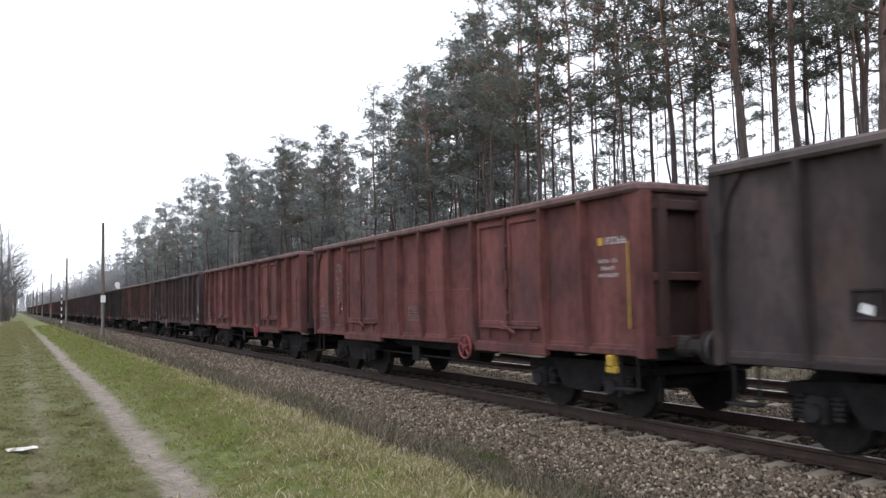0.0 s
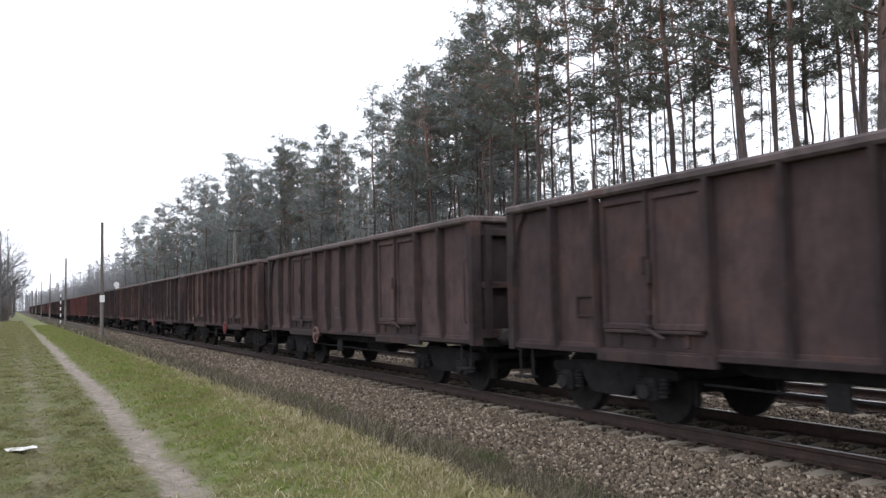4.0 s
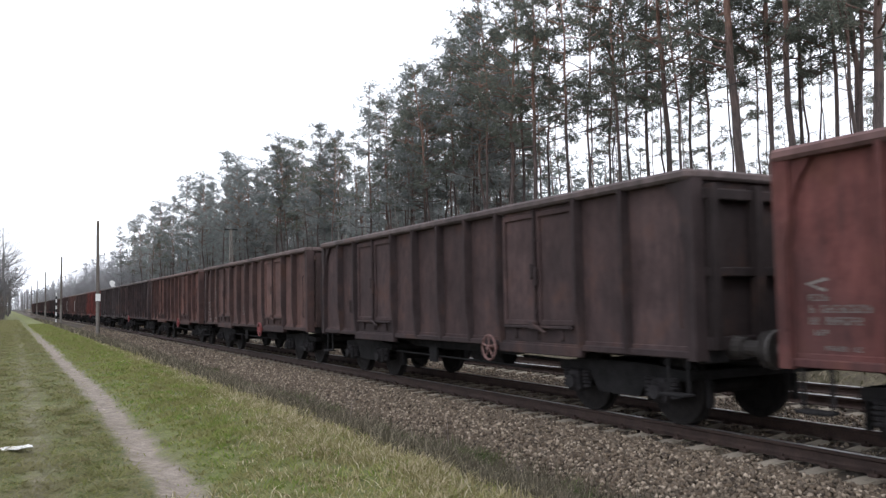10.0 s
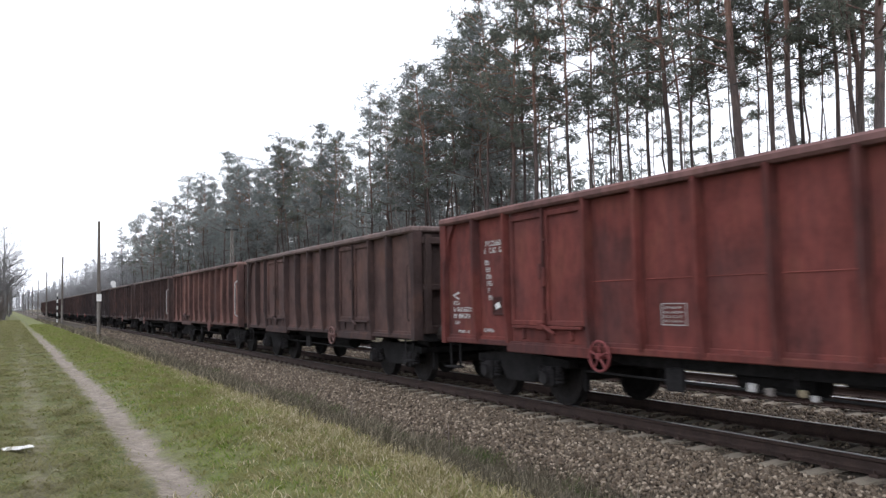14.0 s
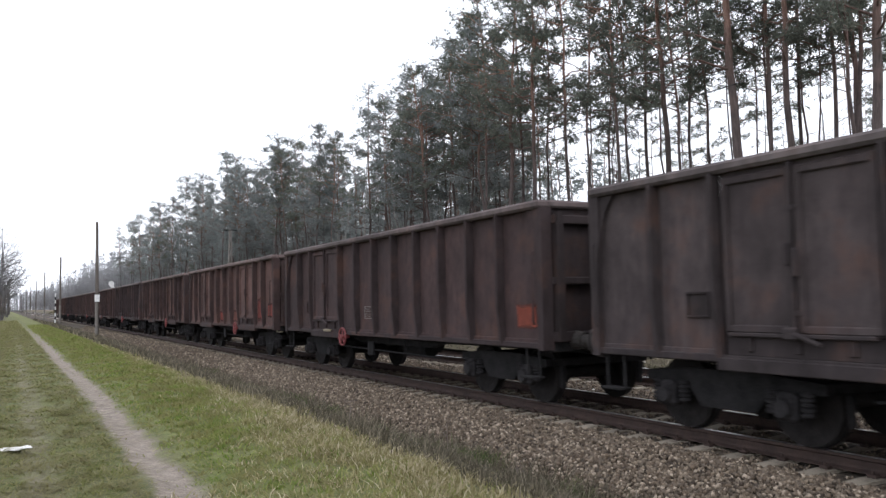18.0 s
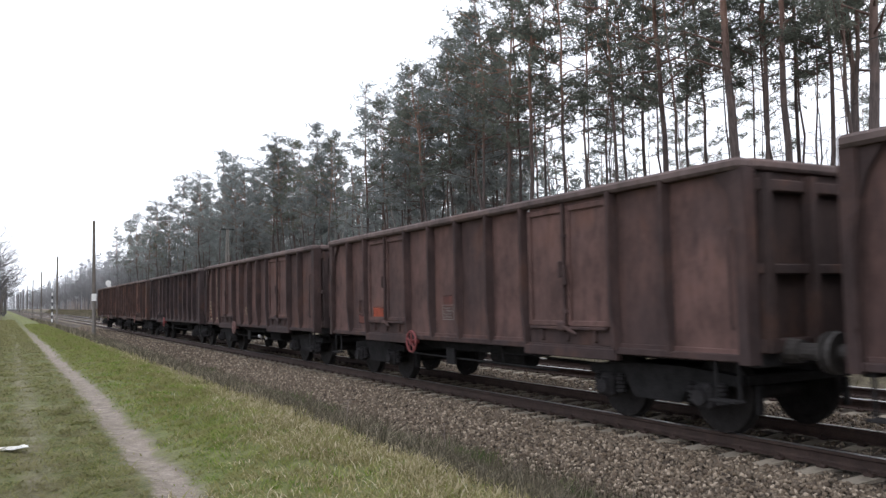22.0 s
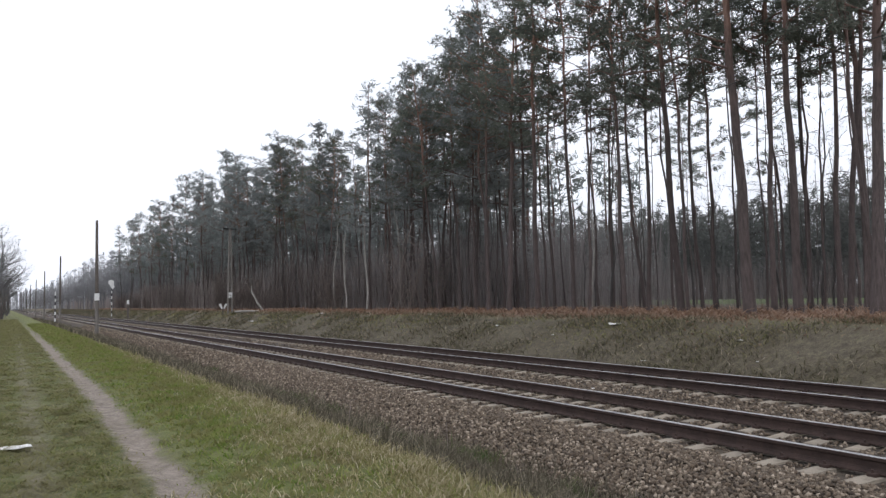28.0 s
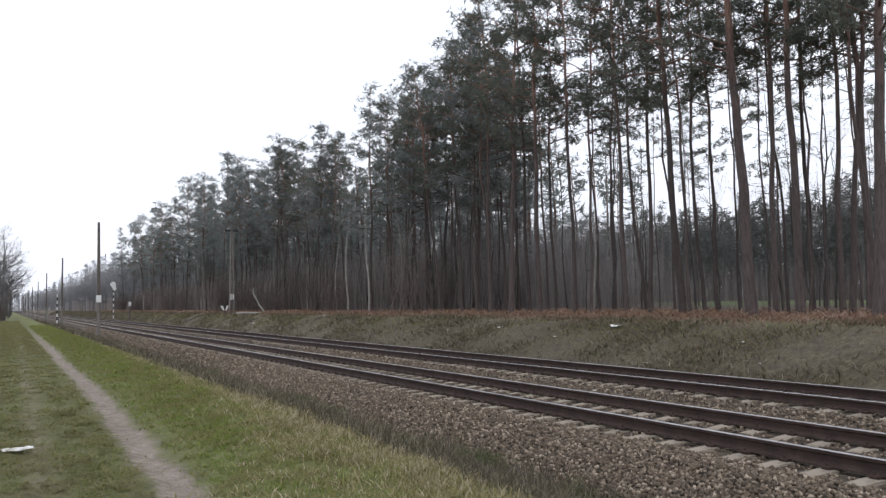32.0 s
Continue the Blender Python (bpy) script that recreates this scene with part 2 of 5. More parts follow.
M_GROUND = ground_material()
M_PAINT = wagon_paint()
M_FLAKED = wagon_paint("flaking_patch_paint", True)
M_IRON = plain("sooty_black_iron", (0.010, 0.010, 0.010), (0.032, 0.030, 0.031), 5, 0.85, 0.0, 0.3, gloss=0.06)
M_WHEEL = plain("dark_greasy_wheel_steel", (0.010, 0.009, 0.009), (0.030, 0.027, 0.026), 7, 0.8, 0.0, gloss=0.08)
M_AXLEBOX = plain("dusty_axle_box_steel", (0.014, 0.013, 0.014), (0.045, 0.042, 0.043), 8, 0.85, 0.0, 0.3, gloss=0.08)
M_BUFFER = plain("greased_buffer_steel", (0.028, 0.025, 0.024), (0.085, 0.076, 0.072), 8, 0.6, 0.3)
M_RAIL = plain("rusty_rail_web", (0.033, 0.023, 0.020), (0.075, 0.049, 0.041), 6, 0.8, 0.2)
M_RAILTOP = plain("polished_rail_head", (0.42, 0.41, 0.41), (0.6, 0.58, 0.57), 3, 0.32, 0.9, 0.05, vary=0)
M_SLEEPER = plain("weathered_concrete_sleeper", (0.17, 0.145, 0.113), (0.36, 0.313, 0.25), 7, 0.9, 0, 0.4, vary=0.25)
M_STONE = islands("crushed_stone_ballast", [(0.0, (0.050, 0.038, 0.029)), (0.35, (0.158, 0.118, 0.083)), (0.6, (0.134, 0.108, 0.083)), (0.85, (0.252, 0.199, 0.145)), (1.0, (0.44, 0.365, 0.285))])
M_CONCRETE = plain("grey_concrete_pole", (0.12, 0.11, 0.10), (0.24, 0.22, 0.20), 4, 0.9, 0, 0.3)
M_DARKPOLE = plain("weathered_dark_pole", (0.075, 0.065, 0.058), (0.16, 0.14, 0.125), 4, 0.9, 0, 0.3)
M_WHITE = plain("weathered_white_paint", (0.55, 0.55, 0.54), (0.80, 0.80, 0.79), 9, 0.6, 0, 0.1, vary=0.05)
M_BLACK = plain("black_paint", (0.015, 0.015, 0.016), (0.035, 0.035, 0.036), 9, 0.6, 0, 0.1)
M_LETTER = plain("faded_white_lettering", (0.10, 0.088, 0.082), (0.24, 0.215, 0.20), 30, 0.7, 0, 0.1, vary=0.3)
M_LETTER_TAN = plain("yellowed_lettering", (0.13, 0.105, 0.07), (0.34, 0.285, 0.19), 30, 0.7, 0, 0.1, vary=0.3)
M_LETTER_WHITE = plain("clean_white_lettering", (0.28, 0.27, 0.265), (0.55, 0.54, 0.53), 30, 0.7, 0, 0.1, vary=0.1)
M_PAPER = plain("crumpled_white_paper", (0.60, 0.58, 0.55), (0.85, 0.84, 0.82), 20, 0.8, 0, 0.6, 0.02)
M_DULLWHEEL = plain("rusty_brown_hand_wheel", (0.10, 0.055, 0.050), (0.20, 0.115, 0.105), 12, 0.7, 0, 0.2)
M_RED = plain("faded_red_paint", (0.13, 0.032, 0.034), (0.25, 0.066, 0.066), 12, 0.6, 0, 0.2)
M_YELLOW = plain("yellow_paint", (0.34, 0.21, 0.03), (0.52, 0.35, 0.06), 12, 0.6, 0, 0.2)
M_WIRE = plain("dark_wire", (0.03, 0.03, 0.03), (0.06, 0.06, 0.06), 5, 0.6)
M_PINE = bark_material("pine_bark", (0.104, 0.082, 0.077), (0.33, 0.196, 0.150))
M_BARE = bark_material("bare_deciduous_bark", (0.075, 0.068, 0.064), (0.16, 0.145, 0.135), 3.0)
M_BIRCH = plain("pale_peeling_birch_bark", (0.17, 0.155, 0.14), (0.42, 0.40, 0.37), 3, 0.8, 0, 0.3)
M_NEEDLE = leaf_material("pine_needles", [(0.0, (0.100, 0.115, 0.096)), (0.5, (0.156, 0.170, 0.142)), (1.0, (0.216, 0.226, 0.188))])
M_GRASS = leaf_material("green_meadow_blades", [(0.0, (0.105, 0.180, 0.026)), (0.5, (0.180, 0.255, 0.044)), (0.85, (0.28, 0.31, 0.09)), (1.0, (0.39, 0.36, 0.18))], dry=(0.25, 0.225, 0.10))
M_WORN = leaf_material("worn_olive_turf", [(0.0, (0.175, 0.215, 0.055)), (0.5, (0.280, 0.290, 0.098)), (1.0, (0.42, 0.375, 0.21))], dry=(0.29, 0.262, 0.135))
M_STRAW = leaf_material("dry_grass", [(0.0, (0.17, 0.158, 0.060)), (0.45, (0.33, 0.288, 0.150)), (0.8, (0.50, 0.430, 0.27)), (1.0, (0.70, 0.62, 0.47))])
M_BRACKEN = leaf_material("dead_bracken", [(0.0, (0.18, 0.105, 0.072)), (0.5, (0.36, 0.225, 0.15)), (1.0, (0.56, 0.42, 0.32))])
M_BANKGRASS = leaf_material("dull_bank_grass", [(0.0, (0.060, 0.062, 0.034)), (0.5, (0.125, 0.112, 0.070)), (0.85, (0.22, 0.185, 0.13)), (1.0, (0.42, 0.36, 0.28))])
M_WEED = leaf_material("dark_rank_weeds", [(0.0, (0.062, 0.058, 0.040)), (0.5, (0.108, 0.096, 0.068)), (0.75, (0.17, 0.145, 0.105)), (1.0, (0.32, 0.28, 0.21))])
M_TUSSOCK = leaf_material("dark_green_tussock", [(0.0, (0.050, 0.085, 0.025)), (0.6, (0.095, 0.140, 0.045)), (1.0, (0.20, 0.20, 0.09))])
# needles paled and greyed: distance haze is put into their colour
M_HAZED_NEEDLE = leaf_material("far_pine_needles", [(0.0, (0.182, 0.202, 0.196)), (0.5, (0.246, 0.268, 0.260)), (1.0, (0.32, 0.342, 0.33))])
M_TWIG = leaf_material("bare_twigs", [(0.0, (0.16, 0.132, 0.118)), (1.0, (0.34, 0.29, 0.262))])
# sapling colour lifted to imitate haze between the farther stems
M_HAZED_SAPLING = leaf_material("pale_bare_saplings", [(0.0, (0.24, 0.215, 0.205)), (1.0, (0.42, 0.375, 0.355))])
# old bark greyed: haze before the distant roadside trees, painted in
M_HAZED_OLDBARK = bark_material("grey_old_bark", (0.13, 0.125, 0.125), (0.21, 0.205, 0.205), 3.0)
# twig grey made paler, so the base colour holds the haze
M_HAZED_TWIG = leaf_material("grey_leafless_twigs", [(0.0, (0.26, 0.265, 0.275)), (0.5, (0.34, 0.345, 0.36)), (1.0, (0.42, 0.42, 0.43))])
# far wood's needles shifted to a light grey that imitates haze
M_HAZED_FOREST = leaf_material("dark_pine_needles", [(0.0, (0.12, 0.125, 0.115)), (0.5, (0.165, 0.172, 0.160)), (1.0, (0.21, 0.215, 0.205))])
M_BRUSH = leaf_material("grey_brown_brush", [(0.0, (0.145, 0.130, 0.126)), (1.0, (0.28, 0.255, 0.248))])
# grey bark of the far edge trees, lightened in tone for haze
M_HAZED_BARK = bark_material("pale_grey_bark", (0.20, 0.20, 0.205), (0.34, 0.34, 0.35), 3.0)

# ---- mesh helpers ----


def part(name, bm, mat, parent, label="", smooth=False):
    """Links a bmesh as one mesh object under a thing or a part."""
    me = bpy.data.meshes.new(name)
    bm.to_mesh(me)
    bm.free()
    me.materials.append(mat)
    if smooth:
        me.polygons.foreach_set("use_smooth", [True] * len(me.polygons))
    ob = new(name, me)
    ob.parent = parent
    if label:
        tagged(ob, label)
    return ob


def again(ob, m):
    """Another object on the same mesh, under the same parent."""
    o = ob.copy()
    scene.collection.objects.link(o)
    o.matrix_basis = m
    return o


def box(bm, centre, size, bevel=0.0, turn=None):
    m = Matrix.Translation(centre) @ (turn.to_4x4() if turn else Matrix()) @ Matrix.Diagonal((*size, 1))
    got = bmesh.ops.create_cube(bm, size=1.0, matrix=m)
    if bevel:
        edges = list({e for v in got["verts"] for e in v.link_edges})
        bmesh.ops.bevel(bm, geom=edges, offset=bevel, segments=1, affect="EDGES", profile=0.5)


def rod(bm, a, b, r0, r1=None, seg=8, caps=True):
    a, b = Vector(a), Vector(b)
    d = b - a
    m = Matrix.Translation((a + b) / 2) @ d.to_track_quat("Z", "Y").to_matrix().to_4x4()
    bmesh.ops.create_cone(bm, cap_ends=caps, segments=seg, radius1=r0, radius2=r0 if r1 is None else r1, depth=d.length, matrix=m)


def slab(bm, outline, axis, lo, hi):
    """A closed outline in a plane, drawn out along the third axis."""
    def p(u, v, w):
        return {"x": (w, u, v), "y": (u, w, v), "z": (u, v, w)}[axis]
    a = [bm.verts.new(p(u, v, lo)) for u, v in outline]
    b = [bm.verts.new(p(u, v, hi)) for u, v in outline]
    n = len(a)
    bm.faces.new(a[::-1])
    bm.faces.new(b)
    for i in range(n):
        bm.faces.new((a[i], a[(i + 1) % n], b[(i + 1) % n], b[i]))
    bmesh.ops.recalc_face_normals(bm, faces=bm.faces[:])


def fast_mesh(name, verts, faces, mat, smooth=False):
    """A mesh from arrays of vertices and of equal-sided faces."""
    verts, faces = np.asarray(verts, np.float32), np.asarray(faces, np.int32)
    me = bpy.data.meshes.new(name)
    k = faces.shape[1]
    me.vertices.add(len(verts))
    me.vertices.foreach_set("co", verts.ravel())
    me.loops.add(faces.size)
    me.loops.foreach_set("vertex_index", faces.ravel())
    me.polygons.add(len(faces))
    me.polygons.foreach_set("loop_start", np.arange(0, faces.size, k, dtype=np.int32))
    me.polygons.foreach_set("loop_total", np.full(len(faces), k, np.int32))
    if smooth:
        me.polygons.foreach_set("use_smooth", np.ones(len(faces), bool))
    me.update(calc_edges=True)
    me.validate()
    me.materials.append(mat)
    return me


rng = np.random.default_rng(7)

# ---- the lie of the land ----
NEAR, FAR = 8.683, 12.857      # middles of the two tracks
PROFILE_X = [-2500, -300, -60, -12, -4, -0.1, 0.35, 0.8, 1.15, 1.5, 1.95, 2.6, 3.4, 4.2, 4.9, 5.5, 5.9, 6.4, 7.05, 7.4, 9.9, 10.8, 11.6, 14.2,
             14.6, 15.5, 16.4, 17.1, 17.8, 18.6, 19.4, 20.4, 22.5, 26, 34, 60, 120, 300, 2500]
PROFILE_Z = [0.0, 0.0, 0.1, 0.08, 0.05, 0.02, -0.02, 0.02, 0.03, -0.03, 0.03, 0.06, 0.03, -0.14, -0.42, -0.62, -0.62, -0.44, -0.23, -0.215, -0.215, -0.25,
             -0.215, -0.215, -0.27, -0.52, -0.5, -0.34, 0.08, 0.55, 0.84, 0.95, 1.02, 1.05, 1.05, 1.0, 1.0, 1.0, 1.0]


def rough(x, y):
    """Unevenness of soil and turf, flattened on the track bed and far away."""
    calm = np.clip(1 - np.abs(y) / 150.0, 0.05, 1) * np.where((x > 5.8) & (x < 15.2), 0.15, 1.0) * np.where(np.abs(x) > 80, 0.2, 1.0)
    return calm * (0.03 * np.sin(1.7 * x + 0.9 * y) * np.sin(0.6 * y + 1.3 * x) + 0.022 * np.sin(3.9 * x - 2.7 * y + 1) + 0.02 * np.sin(0.31 * y + 2.2 * np.sin(x)))


def ground_z(x, y):
    return np.interp(x, PROFILE_X, PROFILE_Z) + rough(np.asarray(x, float), np.asarray(y, float))


def build_ground():
    xs = np.unique(np.concatenate([np.linspace(-2, 6.5, 70), np.linspace(6.5, 15.5, 40), np.linspace(15.5, 22, 45), np.linspace(22, 60, 50),
                                   -2 - np.geomspace(0.3, 2300, 40), 60 + np.geomspace(1, 2300, 30)]))
    ys = np.unique(np.concatenate([np.linspace(-12, 40, 240), 40 + np.geomspace(0.3, 2500, 110), -12 - np.geomspace(0.5, 600, 30)]))
    gx, gy = np.meshgrid(xs, ys, indexing="ij")
    v = np.stack([gx, gy, ground_z(gx, gy)], -1).reshape(-1, 3)
    i = np.arange(len(xs) * len(ys)).reshape(len(xs), len(ys))
    f = np.stack([i[:-1, :-1], i[1:, :-1], i[1:, 1:], i[:-1, 1:]], -1).reshape(-1, 4)
    tagged(new("ground", fast_mesh("ground", v, f, M_GROUND, True)), "meadow with a worn footpath, track bed, bank and forest floor", "ground", kind="structure")


build_ground()

# ---- the two tracks ----
GAP, RAIL_FROM, RAIL_TO = 0.5503, -14.0, 1500.0
SIDE = 0.7535


def rail_outline():
    half = [(0.0, -0.172), (0.075, -0.172), (0.075, -0.160), (0.018, -0.140), (0.010, -0.120), (0.010, -0.055), (0.034, -0.040), (0.036, -0.010), (0.028, -0.003)]
    return half[1:] + [(-u, v) for u, v in half[:0:-1]]


def build_track(name, middle, first, pieces, label):
    base = tagged(new(name), label, "railway track", kind="structure")
    base.location = (middle, 0, 0)
    for s in (-SIDE, SIDE):
        bm = bmesh.new()
        for a, b in ((RAIL_FROM, 60), (60, 300), (300, RAIL_TO)):
            slab(bm, [(s + u, v) for u, v in rail_outline()], "y", a, b)
        r = part("rail", bm, M_RAIL, base, "rust-brown steel rail")
        bm = bmesh.new()
        slab(bm, [(s - 0.031, -0.004), (s + 0.031, -0.004), (s + 0.024, 0.001), (s - 0.024, 0.001)], "y", RAIL_FROM, RAIL_TO)
        part("running_surface", bm, M_RAILTOP, r, "bright worn rail head")
    bm = bmesh.new()
    slab(bm, [(-1.27, -0.33), (1.27, -0.33), (1.27, -0.215), (1.22, -0.20), (0.95, -0.188), (0.6, -0.188), (0.3, -0.215), (-0.3, -0.215),
              (-0.6, -0.188), (-0.95, -0.188), (-1.22, -0.20), (-1.27, -0.215)], "y", -0.125, 0.125)
    for v in bm.verts:
        v.co.y *= 1.0 if v.co.z < -0.3 else 0.82
    one = part("sleeper", bm, M_SLEEPER, base)
    one.location.y = first
    bm = bmesh.new()
    for s in (-SIDE, SIDE):
        for k in (-1, 1):
            box(bm, (s + k * 0.105, 0, -0.168), (0.075, 0.11, 0.04), 0.008)
            rod(bm, (s + k * 0.115, 0, -0.16), (s + k * 0.115, 0, -0.115), 0.018, 0.014, 6)
    clip = part("rail_fastening", bm, M_RAIL, base, "rusty rail clips and bolts")
    clip.location.y = first
    for k in range(1, pieces):
        again(one, pose(random.uniform(-0.03, 0.03), first + k * GAP, random.uniform(-0.008, 0.004), 0, 0, random.uniform(-0.6, 0.6)))
        if k < 140:
            again(clip, pose(0, first + k * GAP, 0))
    bm = bmesh.new()
    for k in range(pieces, pieces + 500):
        box(bm, (0, first + k * GAP, -0.25), (2.54, 0.22, 0.11))
    tagged(part("distant_sleepers", bm, M_SLEEPER, base), kind="stuff")


build_track("track_near", NEAR, -9.0, 190, "near railway track, rusty rails on concrete sleepers in brown ballast")
build_track("track_far", FAR, -8.8, 190, "far railway track, rusty rails on concrete sleepers in brown ballast")


def scatter_stones():
    """Crushed stone over the track bed, thick near the viewer and thinner away from it."""
    def lot(count, x0, x1, y0, y1, size, power=1.0):
        y = y0 + (y1 - y0) * rng.random(count) ** power
        return np.stack([rng.uniform(x0, x1, count), y, rng.uniform(0.6, 1.25, count) * size], -1)
    s = np.concatenate([lot(44000, 5.65, 7.5, 1, 26, 0.030, 1.3), lot(13000, 7.4, 10.1, 1, 26, 0.027, 1.2), lot(12000, 9.9, 11.6, 3, 34, 0.031, 1.2), lot(4500, 11.4, 14.4, 5, 36, 0.034),
                        lot(4000, 14.2, 15.7, 8, 40, 0.038), lot(15000, 5.7, 7.5, 26, 90, 0.046, 1.5), lot(6000, 7.4, 14.6, 26, 100, 0.05, 1.4)])
    x, y, r = s.T
    # keep the sleeper tops and the rail feet clear
    for mid in (NEAR, FAR):
        off = np.abs(x - mid)
        first = -9.0 if mid == NEAR else -8.8
        on = (off < 1.25) & (np.abs((y - first + GAP / 2) % GAP - GAP / 2) < 0.125)
        x, y, r = x[~(on | (np.abs(off - SIDE) < 0.1))], y[~(on | (np.abs(off - SIDE) < 0.1))], r[~(on | (np.abs(off - SIDE) < 0.1))]
    z = ground_z(x, y) + r * rng.uniform(0.1, 0.75, len(x))
    n = len(x)
    base = np.array([(1, 0, 0), (0.3, 0.95, 0), (-0.8, 0.6, 0), (-0.8, -0.6, 0), (0.3, -0.95, 0), (0.1, 0.1, 0.85), (-0.1, 0, -0.85)], float)
    v = base[None] * rng.uniform(0.65, 1.25, (n, 7, 1)) * r[:, None, None]
    q = rng.normal(size=(n, 4))
    q /= np.linalg.norm(q, axis=1)[:, None]
    a, b, c, d = q.T
    R = np.stack([1 - 2 * (c * c + d * d), 2 * (b * c - a * d), 2 * (b * d + a * c), 2 * (b * c + a * d), 1 - 2 * (b * b + d * d), 2 * (c * d - a * b),
                  2 * (b * d - a * c), 2 * (c * d + a * b), 1 - 2 * (b * b + c * c)], -1).reshape(n, 3, 3)
    v = np.einsum("nij,nkj->nki", R, v) + np.stack([x, y, z], -1)[:, None]
    f = np.array([(0, 1, 5), (1, 2, 5), (2, 3, 5), (3, 4, 5), (4, 0, 5), (1, 0, 6), (2, 1, 6), (3, 2, 6), (4, 3, 6), (0, 4, 6)])
    f = (f[None] + 7 * np.arange(n)[:, None, None]).reshape(-1, 3)
    tagged(new("ballast_stones", fast_mesh("ballast_stones", v.reshape(-1, 3), f, M_STONE)), "brown and grey crushed stone ballast", "ballast", kind="stuff")


scatter_stones()


def blades(name, x, y, height, width, lean, mat, label, category, curl=0.5, lift=0.0):
    """Grass as thin, bent, tapering blades; one object."""
    n = len(x)
    z = ground_z(x, y) - 0.01 + lift
    a = rng.uniform(0, 2 * np.pi, n)
    d = np.stack([np.cos(a), np.sin(a), np.zeros(n)], -1)
    side = np.stack([-np.sin(a), np.cos(a), np.zeros(n)], -1) * (np.asarray(width) * np.ones(n))[:, None]
    h = (np.asarray(height) * rng.uniform(0.5, 1.3, n))[:, None]
    out = (np.asarray(lean) * rng.uniform(0.2, 1.6, n))[:, None] * h
    p = np.stack([x, y, z], -1)
    up = np.array([0, 0, 1.0])
    mid = p + d * out * (1 - curl) + up * h * 0.62
    tip = p + d * out * (1 + curl) + up * h
    v = np.stack([p - side, p + side, mid + side * 0.7, mid - side * 0.7, tip], 1).reshape(-1, 3)
    k = 5 * np.arange(n)[:, None]
    f = np.concatenate([k + [0, 1, 2], k + [0, 2, 3], k + [3, 2, 4]])
    return tagged(new(name, fast_mesh(name, v, f, mat)), label, category, kind="stuff")


def near_more(count, y0, y1, power=2.0):
    return y0 + (y1 - y0) * rng.random(count) ** power


def build_grass():
    def clumps(m, blades_each, x0, x1, y1, power, loose):
        cy, cx = near_more(m, 4.2, y1, power), rng.uniform(x0, x1, m)
        size = rng.uniform(0.5, 1.5, m)
        pick = rng.integers(0, m, m * blades_each)
        s = np.interp(cy[pick], [5, y1], [loose, loose * 3.5]) * size[pick]
        return cx[pick] + rng.normal(0, 1, len(pick)) * s * 0.8, cy[pick] + rng.normal(0, 1, len(pick)) * s, size[pick]

    def path_at(y):
        return 1.38 + 0.105 * np.log(np.maximum(y, 5) / 5)

    def off_path(x, y):
        d = x - path_at(y)
        return rng.random(len(x)) > np.clip(np.exp(-(d / 0.29) ** 4) + 0.6 * np.exp(-((d + 1.08) / 0.2) ** 2), 0, 0.98)
    # fresh grass between the path and the verge
    x, y, s = clumps(8500, 13, 1.5, 4.3, 95, 2.1, 0.065)
    k = off_path(x, y) & (x > path_at(y)) & (x < np.interp(y, [5, 8, 16, 30], [2.0, 2.4, 3.6, 4.3]) + rng.normal(0, 0.35, len(x)))
    x, y, s = x[k], y[k], s[k]
    blades("meadow_grass", x, y, np.interp(x, [1.6, 2.3, 4.0], [0.028, 0.050, 0.085]) * s, np.interp(y, [5, 30, 95], [0.006, 0.016, 0.05]), 1.5, M_GRASS,
           "fresh green grass between footpath and verge", "grass")
    # short turf on the other side, worn by feet and wheels
    x, y, s = clumps(5600, 20, -0.9, 1.7, 140, 2.3, 0.07)
    k = off_path(x, y) & (x < path_at(y))
    x, y, s = x[k], y[k], s[k]
    blades("worn_turf", x, y, 0.040 * s, np.interp(y, [5, 30, 140], [0.006, 0.015, 0.08]), 2.8, M_WORN, "short olive turf worn by feet and wheels", "grass")
    # straw-coloured tufts in clumps on the verge
    m = 1500
    cy = near_more(m, 4.0, 60, 2.5)
    cx = np.interp(cy, [5, 9, 16, 40], [3.05, 3.4, 4.05, 4.35]) + rng.normal(0, 1, m) * np.interp(cy, [5, 12, 40], [0.75, 0.5, 0.22])
    pick = rng.integers(0, m, 48000)
    spread = np.interp(cy[pick], [5, 90], [0.10, 0.45])
    y, x = cy[pick] + rng.normal(0, 1, 48000) * spread, cx[pick] + rng.normal(0, 1, 48000) * np.minimum(spread, 0.16)
    blades("dry_verge_grass", x, y, np.interp(x, [2.6, 3.6, 5.0], [0.06, 0.09, 0.13]), np.interp(y, [5, 30, 95], [0.006, 0.015, 0.04]), 1.1, M_STRAW,
           "dry straw-coloured grass on the verge", "grass")
    n = 14000
    y = near_more(n, 4.0, 90, 1.9)
    x = np.interp(y, [5, 16, 40], [3.1, 3.8, 4.1]) + rng.normal(0, 0.6, n)
    blades("verge_grass", x, y, 0.075, np.interp(y, [5, 30, 95], [0.006, 0.015, 0.04]), 1.1, M_GRASS, "green grass among the dry tufts", "grass")
    n = 60000
    y = near_more(n, 4.0, 150, 1.9)
    x = np.clip(rng.normal(5.1, 0.45, n), 4.0, 6.1)
    thick = np.sin(y * 1.9 + x) + np.sin(y * 0.71 + 2.0) + rng.normal(0, 0.8, n)
    y, x = y[thick > -0.9], x[thick > -0.9]
    blades("ditch_weeds", x, y, np.interp(y, [5, 12, 60], [0.20, 0.28, 0.34]), np.interp(y, [5, 30, 110], [0.005, 0.016, 0.05]), 0.6, M_WEED, "dark rank weeds in the ditch by the ballast", "grass")
    # dark green tussocks at the foot of the stones
    m = 46
